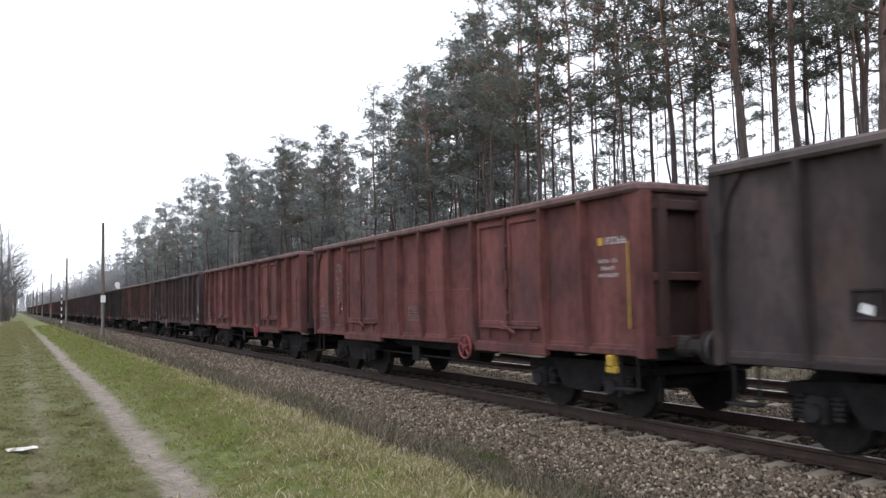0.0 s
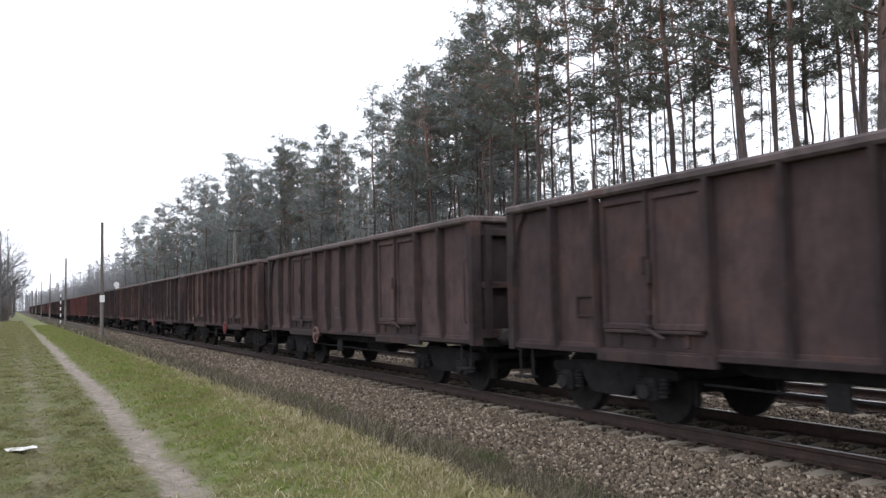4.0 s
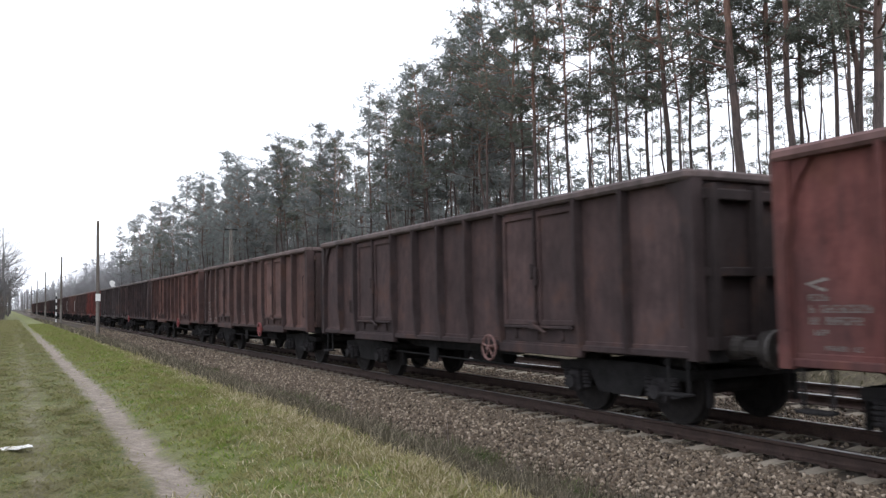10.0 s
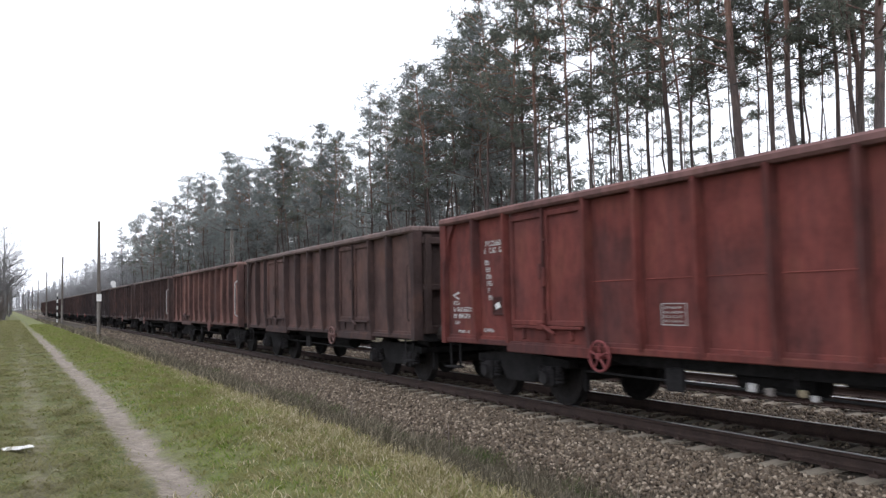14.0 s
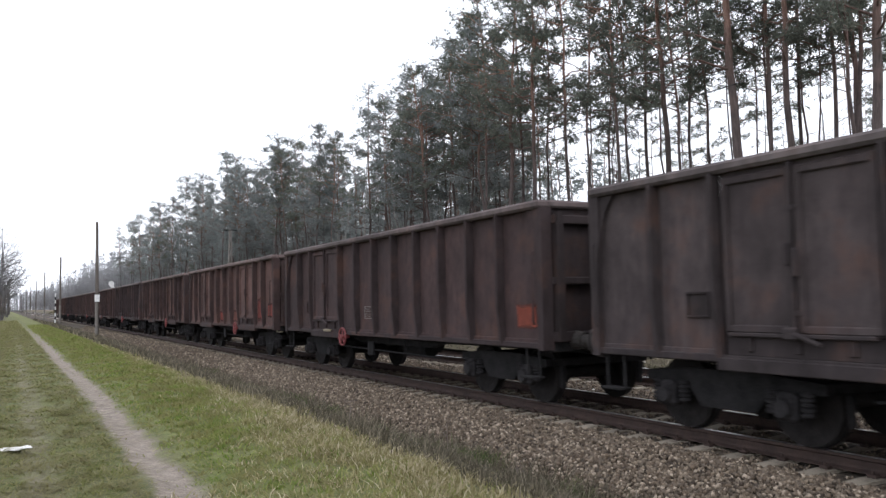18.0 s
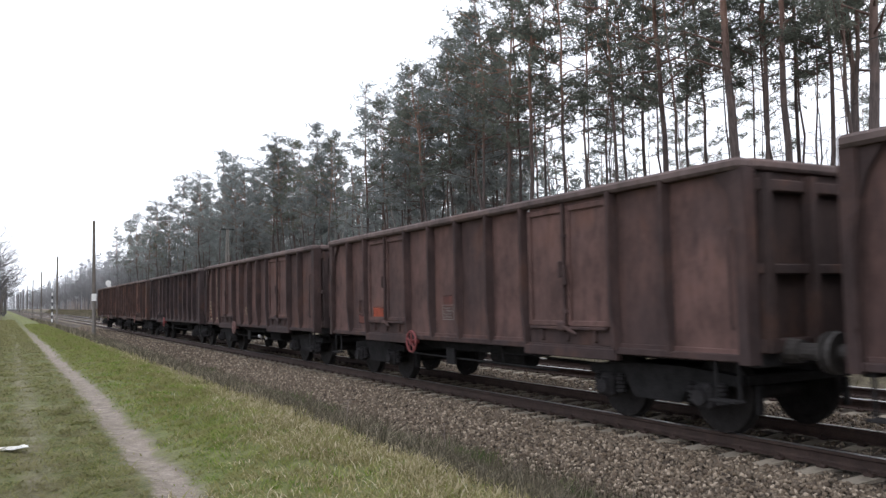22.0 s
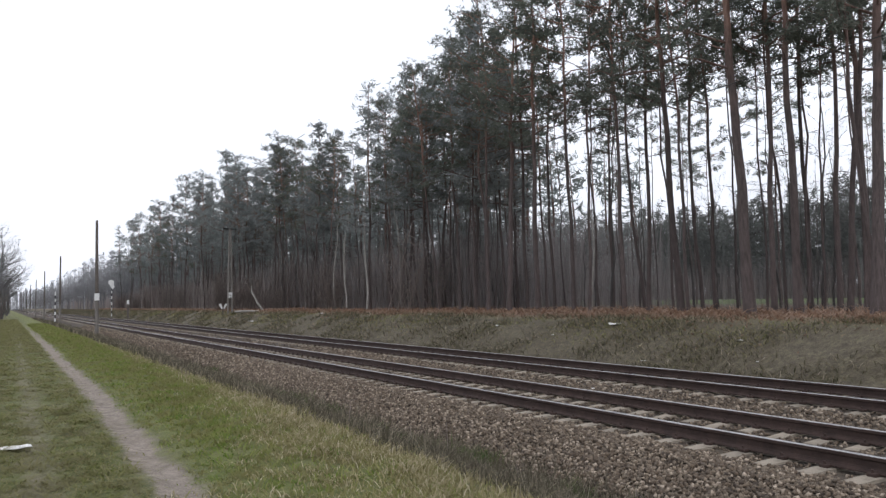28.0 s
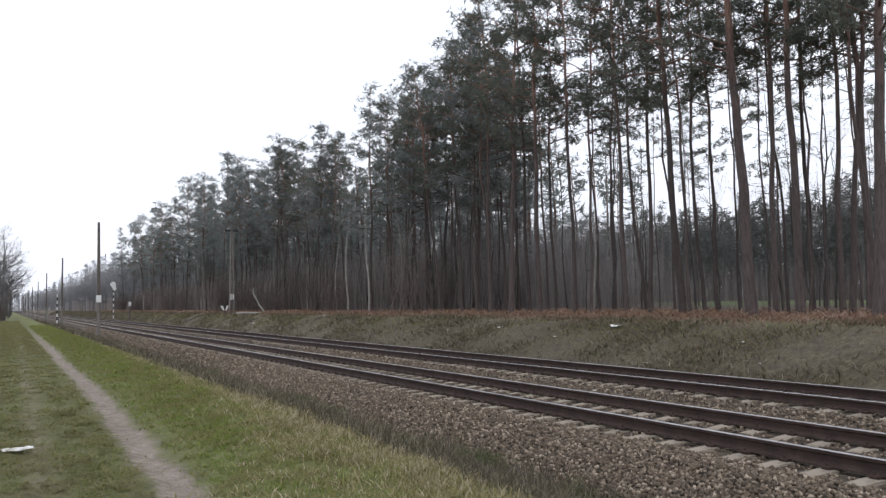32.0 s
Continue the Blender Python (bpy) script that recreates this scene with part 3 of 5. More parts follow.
    cy, cx, size = near_more(m, 6.0, 34, 1.6), rng.normal(5.55, 0.22, m), rng.uniform(0.6, 1.5, m)
    pick = rng.integers(0, m, 9000)
    y, x = cy[pick] + rng.normal(0, 0.16, 9000) * size[pick], cx[pick] + rng.normal(0, 0.10, 9000) * size[pick]
    blades("green_tussocks", x, y, 0.17 * size[pick], np.interp(y, [5, 30], [0.005, 0.012]), 0.7, M_TUSSOCK, "dark green tussocks at the ballast foot", "grass")
    # the bank beyond the tracks
    n = 90000
    y = near_more(n, 3, 420, 2.4)
    x = rng.uniform(16.0, 20.6, n)
    thick = np.sin(y * 1.3 + 1.7 * x) + np.sin(y * 0.47 - 1.1 * x) + rng.normal(0, 0.9, n)
    y, x = y[thick > 0.0], x[thick > 0.0]
    blades("bank_grass", x, y, 0.16, np.interp(y, [5, 40, 130, 420], [0.009, 0.022, 0.06, 0.2]), 1.7, M_BANKGRASS, "dull matted grass on the bank", "grass")
    n = 16000
    y = near_more(n, 6, 160, 1.7)
    x = rng.normal(18.7, 0.6, n)
    thick = np.sin(y * 0.9 + x) + np.sin(y * 0.31 + 1.0) + rng.normal(0, 0.5, n)
    y, x = y[thick > 0.0], x[thick > 0.0]
    blades("bank_green_grass", x, y, 0.09, np.interp(y, [5, 40, 160], [0.008, 0.02, 0.07]), 1.4, M_WORN, "patches of greener grass on the bank", "grass")
    m = 900
    cy, cx, size = near_more(m, 5, 240, 1.8), 19.9 + np.abs(rng.normal(0, 3.2, m)), rng.uniform(0.4, 1.6, m) ** 1.5
    n = 34000
    pick = rng.integers(0, m, n)
    y, x = cy[pick] + rng.normal(0, 0.8, n) * size[pick], cx[pick] + rng.normal(0, 0.5, n) * size[pick]
    blades("dead_bracken", x, y, np.interp(x, [19.6, 21, 24, 32], [0.05, 0.12, 0.16, 0.12]) * size[pick], np.interp(y, [5, 40, 130, 240], [0.018, 0.04, 0.08, 0.15]), 2.4, M_BRACKEN,
           "rust-brown dead bracken along the forest edge", "bracken")


build_grass()

# ---- the train: high-sided bogie wagons ----
HALF, WIDE, TOP, LOW = 6.40, 1.42, 3.23, 1.0
POSTS = (-5.2, -4.2, -2.1, -1.05, 0.0, 1.05, 2.1, 4.2, 5.2)
PANELS = ((-6.32, -5.2), (-5.2, -4.2), (-2.1, -1.05), (-1.05, 0.0), (0.0, 1.05), (1.05, 2.1), (4.2, 5.2), (5.2, 6.32))
LENGTH = 14.04


def wheel_profile(bm, x, out):
    """One wheel: tread, flange, dished disc and hub, about an axle along x."""
    prof = [(0.0, -0.075), (0.09, -0.075), (0.10, -0.03), (0.34, -0.045), (0.39, -0.065), (0.46, -0.068), (0.455, 0.035), (0.488, 0.045), (0.488, 0.068), (0.40, 0.068),
            (0.36, 0.03), (0.10, 0.035), (0.09, 0.085), (0.0, 0.085)]
    n = 28
    rings = []
    for k in range(n):
        a = 2 * math.pi * k / n
        rings.append([bm.verts.new((x + out * w, r * math.cos(a), r * math.sin(a))) for r, w in prof])
    for k in range(n):
        p, q = rings[k], rings[(k + 1) % n]
        for i in range(len(prof) - 1):
            if prof[i][0] == 0 and prof[i + 1][0] == 0:
                continue
            bm.faces.new((p[i], p[i + 1], q[i + 1], q[i]))
    bmesh.ops.remove_doubles(bm, verts=bm.verts[:], dist=1e-4)


def door_leaf(parent, y0, y1, out):
    bm = bmesh.new()
    x, mid, w = -WIDE, (y0 + y1) / 2, y1 - y0
    box(bm, (x - 0.002, mid, 2.185), (0.05, w - 0.03, 1.83), 0.006)
    for yy in (y0 + 0.06, y1 - 0.06):
        box(bm, (x - 0.045, yy, 2.17), (0.05, 0.075, 1.76), 0.012)
    for zz in (1.33, 3.0):
        box(bm, (x - 0.043, mid, zz), (0.045, w - 0.19, 0.085), 0.012)
    box(bm, (x + 0.036, mid + out * 0.035, 2.06), (0.014, w + 0.06, 2.11))
    return part("door_leaf", bm, M_PAINT, parent)


def ribbed(bm, x, y, z0, z1, r, ribs=5, seg=10):
    """A coil spring as one ribbed column."""
    prof = []
    for i in range(ribs):
        s = (z1 - z0) / ribs
        prof += [(r * 0.7, z0 + s * i), (r, z0 + s * (i + 0.3)), (r, z0 + s * (i + 0.7))]
    prof.append((r * 0.7, z1))
    rings = [[bm.verts.new((x + q * math.cos(6.2832 * k / seg), y + q * math.sin(6.2832 * k / seg), z)) for k in range(seg)] for q, z in prof]
    for p, q in zip(rings, rings[1:]):
        for k in range(seg):
            bm.faces.new((p[k], p[(k + 1) % seg], q[(k + 1) % seg], q[k]))
    bm.faces.new(rings[0][::-1])
    bm.faces.new(rings[-1])


def build_bogie(wagon, y):
    bm = bmesh.new()
    box(bm, (0, 0, 0.62), (1.8, 0.34, 0.30), 0.03)
    bogie = part("bogie", bm, M_IRON, wagon, "sooty cast steel bogie")
    bogie.location = (0, y, 0)
    for s in (-1, 1):
        bm = bmesh.new()
        o = [(-1.35, 0.62), (-1.35, 0.74), (-0.55, 0.80), (0.55, 0.80), (1.35, 0.74), (1.35, 0.62), (1.12, 0.60), (0.62, 0.60), (0.42, 0.34), (-0.42, 0.34), (-0.62, 0.60), (-1.12, 0.60)]
        slab(bm, o, "x", s * 1.0 - 0.07, s * 1.0 + 0.07)
        part("side_frame", bm, M_IRON, bogie)
        bm = bmesh.new()
        box(bm, (0, s * 1.33, 0.68), (1.84, 0.10, 0.12), 0.01)
        part("end_beam", bm, M_IRON, bogie)
        for yy in (-0.9, 0.9):
            bm = bmesh.new()
            box(bm, (s * 1.10, yy, 0.47), (0.18, 0.27, 0.32), 0.04)
            part("axle_box", bm, M_AXLEBOX, bogie, "dusty grey axle box")
            bm = bmesh.new()
            rod(bm, (s * 1.191, yy, 0.46), (s * 1.25, yy, 0.46), 0.115, 0.10, 12)
            part("axle_cap", bm, M_AXLEBOX, bogie)
            for k in (-0.23, 0.23):
                bm = bmesh.new()
                ribbed(bm, s * 1.08, yy + k, 0.37, 0.64, 0.075)
                part("coil_spring", bm, M_AXLEBOX, bogie)
        for e in (-1.44, 1.44, -0.36, 0.36):
            bm = bmesh.new()
            box(bm, (s * 0.8, e, 0.45), (0.10, 0.06, 0.36), 0.012)
            part("brake_shoe", bm, M_IRON, bogie)
    for yy in (-0.9, 0.9):
        bm = bmesh.new()
        for s in (-1, 1):
            wheel_profile(bm, s * SIDE, -s)
        rod(bm, (-1.1, 0, 0), (1.1, 0, 0), 0.092, None, 12)
        ws = part("wheelset", bm, M_WHEEL, bogie, "steel wheels on an axle")
        ws.location = (0, yy, 0.46)


def build_wagon(single=False):
    """The near side has two pairs of doors, or one and two more plain bays."""
    doors = (3.15,) if single else (-3.15, 3.15)
    posts = POSTS + ((-3.15,) if single else ())
    wagon = tagged(new("freight_wagon"), "open high-sided freight wagon", "wagon", "wagons of the train")
    bm = bmesh.new()
    box(bm, (0, 0, 1.13), (2 * WIDE - 0.02, 2 * HALF - 0.06, 0.10))
    part("floor", bm, M_IRON, wagon, "dark wagon floor")
    # near side, bay by bay
    for a, b in PANELS + (((-4.2, -3.15), (-3.15, -2.1)) if single else ()):
        bm = bmesh.new()
        box(bm, (-WIDE + 0.012, (a + b) / 2, 2.05), (0.024, b - a - 0.004, 2.09))
        box(bm, (-WIDE - 0.008, (a + b) / 2, 1.045), (0.04, b - a - 0.06, 0.08), 0.008)
        part("side_panel", bm, M_PAINT, wagon)
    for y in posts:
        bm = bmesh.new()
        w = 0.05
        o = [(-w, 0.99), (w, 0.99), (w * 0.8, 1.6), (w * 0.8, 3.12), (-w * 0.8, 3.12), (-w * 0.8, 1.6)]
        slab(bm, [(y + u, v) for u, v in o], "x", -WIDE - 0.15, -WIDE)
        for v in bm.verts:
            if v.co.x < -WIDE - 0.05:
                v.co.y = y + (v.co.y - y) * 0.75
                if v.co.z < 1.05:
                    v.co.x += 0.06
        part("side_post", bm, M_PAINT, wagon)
    for c in (-1, 1):
        bm = bmesh.new()
        o = [(6.30, 0.92), (6.44, 0.92), (6.44, 3.12), (6.24, 3.12), (6.24, 2.5), (6.30, 2.2)]
        slab(bm, [(c * u, v) for u, v in o], "x", -WIDE - 0.10, -WIDE + 0.10)
        part("corner_post", bm, M_PAINT, wagon)
        bm = bmesh.new()
        slab(bm, [(c * 6.24, 3.10), (c * 5.98, 3.10), (c * 6.16, 2.86), (c * 6.24, 2.6)], "x", -WIDE - 0.06, -WIDE - 0.002)
        part("corner_gusset", bm, M_PAINT, wagon)
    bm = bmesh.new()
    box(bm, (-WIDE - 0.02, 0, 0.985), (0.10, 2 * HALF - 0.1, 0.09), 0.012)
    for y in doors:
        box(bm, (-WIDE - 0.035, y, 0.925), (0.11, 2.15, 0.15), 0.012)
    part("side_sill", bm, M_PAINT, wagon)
    for y in doors:
        bm = bmesh.new()
        box(bm, (-WIDE - 0.012, y, 1.14), (0.05, 1.93, 0.23), 0.01)
        for u in (-0.62, 0.0, 0.62):
            box(bm, (-WIDE - 0.05, y + u, 1.16), (0.05, 0.07, 0.17), 0.012)
        part("door_threshold", bm, M_PAINT, wagon)
    # far side in one piece
    bm = bmesh.new()
    box(bm, (WIDE - 0.012, 0, 2.05), (0.024, 2 * HALF - 0.1, 2.09))
    for y in POSTS + (-6.36, 6.36):
        box(bm, (WIDE + 0.05, y, 2.05), (0.10, 0.11, 2.1), 0.01)
    box(bm, (WIDE + 0.02, 0, 0.965), (0.10, 2 * HALF - 0.1, 0.13), 0.012)
    part("far_side_wall", bm, M_PAINT, wagon)
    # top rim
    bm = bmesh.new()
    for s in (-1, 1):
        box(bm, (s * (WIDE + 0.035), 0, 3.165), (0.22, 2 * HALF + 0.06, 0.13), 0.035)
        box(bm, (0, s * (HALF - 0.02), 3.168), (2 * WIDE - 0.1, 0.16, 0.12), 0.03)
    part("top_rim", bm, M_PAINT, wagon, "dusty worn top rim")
    # doors
    for y in doors:
        door_leaf(wagon, y - 0.97, y, -1)
        door_leaf(wagon, y, y + 0.97, 1)
        bm = bmesh.new()
        rod(bm, (-WIDE - 0.095, y, 1.24), (-WIDE - 0.095, y, 3.09), 0.026, None, 8)
        for zz in (1.5, 2.05, 2.6):
            box(bm, (-WIDE - 0.085, y, zz), (0.05, 0.10, 0.06), 0.01)
        lock = part("door_lock_bar", bm, M_PAINT, wagon)
        bm = bmesh.new()
        box(bm, (-WIDE - 0.115, y - 0.05, 2.03), (0.05, 0.055, 0.30), 0.012)
        box(bm, (-WIDE - 0.115, y + 0.06, 2.12), (0.05, 0.055, 0.24), 0.012)
        part("lock_case", bm, M_PAINT, lock, "iron lock case")
        bm = bmesh.new()
        rod(bm, (-WIDE - 0.13, y + 0.02, 1.30), (-WIDE - 0.16, y - 0.34, 1.18), 0.032, 0.024, 8)
        box(bm, (-WIDE - 0.12, y + 0.04, 1.29), (0.08, 0.17, 0.14), 0.02)
        box(bm, (-WIDE - 0.075, y, 1.265), (0.06, 1.78, 0.045), 0.01)
        part("door_latch", bm, M_PAINT, lock, "bottom latch and lever")
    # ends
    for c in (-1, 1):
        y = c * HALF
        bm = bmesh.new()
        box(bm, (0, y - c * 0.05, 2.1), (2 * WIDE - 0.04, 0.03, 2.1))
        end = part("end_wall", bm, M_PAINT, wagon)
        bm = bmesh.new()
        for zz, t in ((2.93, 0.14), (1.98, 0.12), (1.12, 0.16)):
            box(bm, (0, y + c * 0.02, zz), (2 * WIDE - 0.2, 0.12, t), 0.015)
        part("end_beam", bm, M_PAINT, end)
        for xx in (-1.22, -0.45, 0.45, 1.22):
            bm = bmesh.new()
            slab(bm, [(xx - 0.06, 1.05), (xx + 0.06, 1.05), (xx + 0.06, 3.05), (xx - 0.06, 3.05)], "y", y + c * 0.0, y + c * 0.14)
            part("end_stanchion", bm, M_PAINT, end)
        bm = bmesh.new()
        box(bm, (0, c * 6.34, 1.03), (2.7, 0.14, 0.30), 0.015)
        part("headstock", bm, M_IRON, wagon)
        for xx in (-0.875, 0.875):
            bm = bmesh.new()
            rod(bm, (xx, c * 6.41, 1.06), (xx, c * 6.62, 1.06), 0.15, 0.13, 14)
            rod(bm, (xx, c * 6.60, 1.06), (xx, c * 6.95, 1.06), 0.095, None, 14)
            rod(bm, (xx, c * 6.94, 1.06), (xx, c * 7.0, 1.06), 0.22, 0.235, 18)
            part("buffer", bm, M_BUFFER, wagon, "greasy steel buffer")
        bm = bmesh.new()
        box(bm, (0, c * 6.6, 1.04), (0.09, 0.5, 0.12), 0.02)
        for k in range(3):
            box(bm, (0, c * (6.82 + 0.06 * k), 1.0 - 0.08 * k), (0.07, 0.05, 0.16), 0.015)
        part("coupling", bm, M_IRON, wagon)
        # handrail and step at the corner
        bm = bmesh.new()
        h = [(-WIDE - 0.14, c * 6.28, 2.45), (-WIDE - 0.17, c * 6.28, 2.40), (-WIDE - 0.17, c * 6.28, 1.36), (-WIDE - 0.14, c * 6.28, 1.31)]
        for a, b in zip(h, h[1:]):
            rod(bm, a, b, 0.016, None, 6)
        part("handrail", bm, M_PAINT, wagon)
        bm = bmesh.new()
        for yy in (-0.17, 0.17):
            box(bm, (-WIDE - 0.02, c * 6.05 + yy, 0.72), (0.03, 0.04, 0.46), 0.006)
        box(bm, (-WIDE - 0.05, c * 6.05, 0.50), (0.2, 0.40, 0.03), 0.006)
        part("step", bm, M_IRON, wagon)
    # underframe
    for s in (-1, 1):
        bm = bmesh.new()
        slab(bm, [(-6.2, 0.90), (-6.2, 1.06), (6.2, 1.06), (6.2, 0.90), (2.4, 0.86), (1.9, 0.76), (-1.9, 0.76), (-2.4, 0.86)], "x", s * 1.0 - 0.06, s * 1.0 + 0.06)
        part("solebar", bm, M_IRON, wagon)
    bm = bmesh.new()
    box(bm, (0, 0, 0.93), (0.34, 12.4, 0.3), 0.02)
    for y in (-2.0, 0.0, 2.0):
        box(bm, (0, y, 0.98), (2.4, 0.14, 0.16))
    part("centre_sill", bm, M_IRON, wagon)
    bm = bmesh.new()
    rod(bm, (-0.55, -0.9, 0.66), (-0.55, 0.2, 0.66), 0.17, None, 14)
    part("air_tank", bm, M_IRON, wagon)
    bm = bmesh.new()
    rod(bm, (0.35, 0.5, 0.68), (0.35, 1.1, 0.68), 0.19, 0.15, 14)
    part("brake_cylinder", bm, M_IRON, wagon)
    for a, b in (((0.3, 1.1, 0.68), (0.1, 2.9, 0.60)), ((-0.3, -1.0, 0.66), (-0.1, -3.0, 0.60))):
        bm = bmesh.new()
        rod(bm, a, b, 0.03, None, 6)
        part("brake_rod", bm, M_IRON, wagon)
    bm = bmesh.new()
    rod(bm, (-1.25, -2.6, 0.60), (-1.25, 2.5, 0.64), 0.018, None, 6)
    rod(bm, (-1.28, -1.1, 0.62), (-1.28, -1.1, 0.9), 0.016, None, 6)
    box(bm, (-1.3, 0.65, 0.66), (0.06, 0.3, 0.3), 0.01)
    part("brake_rigging", bm, M_IRON, wagon)
    return wagon


def hand_wheel(wagon, y, mat):
    """Spoked brake wheel on the sill."""
    x, z, n, m = -WIDE - 0.13, 0.90, 24, 6
    bm = bmesh.new()
    rings = []
    for k in range(n):
        a = 2 * math.pi * k / n
        rings.append([bm.verts.new((x + 0.022 * math.sin(6.2832 * j / m), y + (0.205 + 0.020 * math.cos(6.2832 * j / m)) * math.cos(a), z + (0.205 + 0.020 * math.cos(6.2832 * j / m)) * math.sin(a))) for j in range(m)])
    for k in range(n):
        p, q = rings[k], rings[(k + 1) % n]
        for j in range(m):
            bm.faces.new((p[j], p[(j + 1) % m], q[(j + 1) % m], q[j]))
    for k in range(5):
        a = 2 * math.pi * k / 5 + 0.3
        rod(bm, (x, y, z), (x, y + 0.195 * math.cos(a), z + 0.195 * math.sin(a)), 0.017, None, 6)
    rod(bm, (x - 0.04, y, z), (x + 0.16, y, z), 0.045, None, 10)
    return part("brake_hand_wheel", bm, mat, wagon, "spoked brake hand wheel")


# Each wagon from the tail forward: paint of the sides, hand-wheel place, and what sets it apart
TINT = {"dark": (0.078, 0.052, 0.051), "soot": (0.068, 0.055, 0.055), "brown": (0.108, 0.064, 0.057), "tawny": (0.113, 0.064, 0.051), "rust": (0.130, 0.066, 0.056), "brick": (0.150, 0.059, 0.054), "crimson": (0.158, 0.046, 0.040)}
LOOK = ["tawny", "tawny", "dark", "brown", "brown", "brown", "dark", "brown", "brown", "dark", "soot", "brown", "brown", "rust", "brown", "crimson", "soot", "dark",
        "rust", "brown", "dark", "brick", "brick", "brown", "dark", "brown", "dark", "brown", "dark", "dark", "soot", "rust", "dark", "brick", "brick", "soot"]
WORDS = {"dark": "dark brown open freight wagon with sooty ribbed steel sides", "soot": "grey-black sooty open freight wagon with ribbed steel sides",
         "brown": "brown open freight wagon with rusty ribbed steel sides", "tawny": "tawny brown open freight wagon with rusty ribbed steel sides", "rust": "rust-brown open freight wagon with ribbed steel sides",
         "brick": "brick-red open freight wagon with dusty ribbed steel sides", "crimson": "bright red open freight wagon with ribbed steel sides"}
WHEEL_AHEAD = {0, 1, 7, 8, 11, 13, 14, 18, 19, 20, 21, 23, 27, 29, 31, 33, 34}     # hand wheel towards the front; the others have it towards the rear
RED_WHEEL = {2, 4, 6, 7, 8, 9, 10, 15, 17, 18, 19, 22, 24, 25, 26, 27, 30, 33, 34}
BRIGHT, DULL, RED, PALE, TAN = (0.30, 0.070, 0.040), (0.140, 0.058, 0.048), (0.225, 0.058, 0.047), (0.17, 0.145, 0.14), (0.21, 0.140, 0.100)
# wagon: patches of newer or faded paint as (from, to, bottom, top, paint)
PATCHES = {
    0: [(4.28, 5.12, 1.12, 3.04, RED)],
    1: [(2.3, 2.95, 1.2, 1.55, DULL), (-0.95, -0.1, 1.1, 1.5, DULL), (-3.05, -2.3, 1.2, 1.95, DULL), (-4.0, -3.3, 1.2, 1.7, RED), (-6.0, -5.5, 1.25, 1.65, BRIGHT)],
    3: [(5.6, 6.1, 1.2, 1.6, DULL)],
    4: [(3.3, 3.9, 1.25, 1.58, BRIGHT), (4.4, 4.8, 1.2, 1.42, DULL), (0.35, 0.7, 1.55, 1.8, DULL)],
    5: [(1.35, 1.9, 1.2, 1.4, DULL), (-5.0, -4.4, 1.35, 1.85, DULL)],
    6: [(5.24, 6.24, 1.05, 2.1, RED), (0.04, 1.0, 1.1, 1.75, RED), (-1.0, -0.05, 1.1, 1.8, RED), (-5.15, -4.3, 1.15, 1.6, DULL), (-6.2, -5.4, 1.1, 1.72, RED)],
    8: [(0.12, 0.95, 1.1, 1.5, RED), (-2.0, -1.15, 1.1, 1.55, DULL), (-5.08, -4.32, 1.15, 1.95, RED), (-6.1, -5.5, 1.3, 1.75, RED)],
    9: [(-6.15, -5.58, 1.25, 1.64, BRIGHT)],
    10: [(1.15, 2.0, 1.2, 1.85, BRIGHT), (0.1, 0.95, 1.2, 1.9, DULL), (-0.95, -0.1, 1.2, 2.0, DULL), (-2.0, -1.15, 1.2, 1.85, BRIGHT), (-3.05, -2.25, 1.2, 2.1, DULL),
         (-5.1, -4.3, 1.2, 2.0, DULL), (-6.1, -5.55, 1.2, 1.6, RED)],
    11: [(5.4, 6.15, 1.22, 1.62, TAN), (5.55, 6.15, 1.62, 1.88, RED), (4.3, 5.05, 2.42, 2.66, TAN), (3.3, 3.95, 1.38, 2.05, RED), (4.5, 4.85, 1.7, 2.5, DULL)],
    12: [(-6.1, -5.6, 1.3, 1.65, DULL), (5.5, 6.1, 1.3, 1.7, DULL)],
    16: [(2.15, 4.1, 1.08, 1.75, DULL), (1.08, 2.07, 1.05, 1.80, DULL), (0.03, 1.02, 1.05, 1.84, DULL), (-1.02, -0.03, 1.05, 1.86, DULL), (-2.07, -1.08, 1.05, 1.88, DULL), (-4.05, -3.2, 1.2, 1.92, DULL),
         (-5.17, -4.23, 1.05, 1.92, DULL), (-6.2, -5.23, 1.05, 1.80, DULL), (4.42, 5.05, 1.85, 2.96, RED), (-5.75, -5.4, 1.40, 1.66, RED), (-6.15, -5.8, 1.36, 1.64, RED)],
    17: [(4.3, 5.1, 1.12, 3.0, RED), (0.2, 0.8, 1.3, 1.7, RED), (-0.95, -0.15, 1.3, 1.85, RED), (-6.1, -5.5, 1.15, 1.5, DULL)],
    18: [(5.35, 6.2, 1.3, 2.95, PALE)],
    20: [(2.3, 4.0, 1.13, 1.2, BRIGHT)],
    23: [(4.25, 5.15, 1.03, 2.98, RED), (-6.2, -5.25, 1.02, 1.75, RED), (-3.6, -3.35, 1.95, 2.02, RED)],
    24: [(4.35, 4.7, 1.1, 1.3, BRIGHT), (0.1, 0.95, 1.05, 1.65, RED), (-1.0, -0.3, 1.1, 1.5, RED), (-6.2, -5.3, 1.12, 1.75, RED)],
    25: [(0.1, 0.5, 1.15, 1.5, BRIGHT), (-6.1, -5.6, 1.15, 1.6, DULL)],
    26: [(4.24, 5.16, 1.02, 3.08, RED), (5.24, 6.26, 1.02, 1.95, RED), (-1.02, -0.05, 1.5, 2.0, DULL), (-2.05, -1.1, 1.5, 2.0, DULL)],
    31: [(0.1, 0.95, 1.3, 2.2, DULL), (-0.95, -0.1, 1.2, 2.2, DULL)],
}
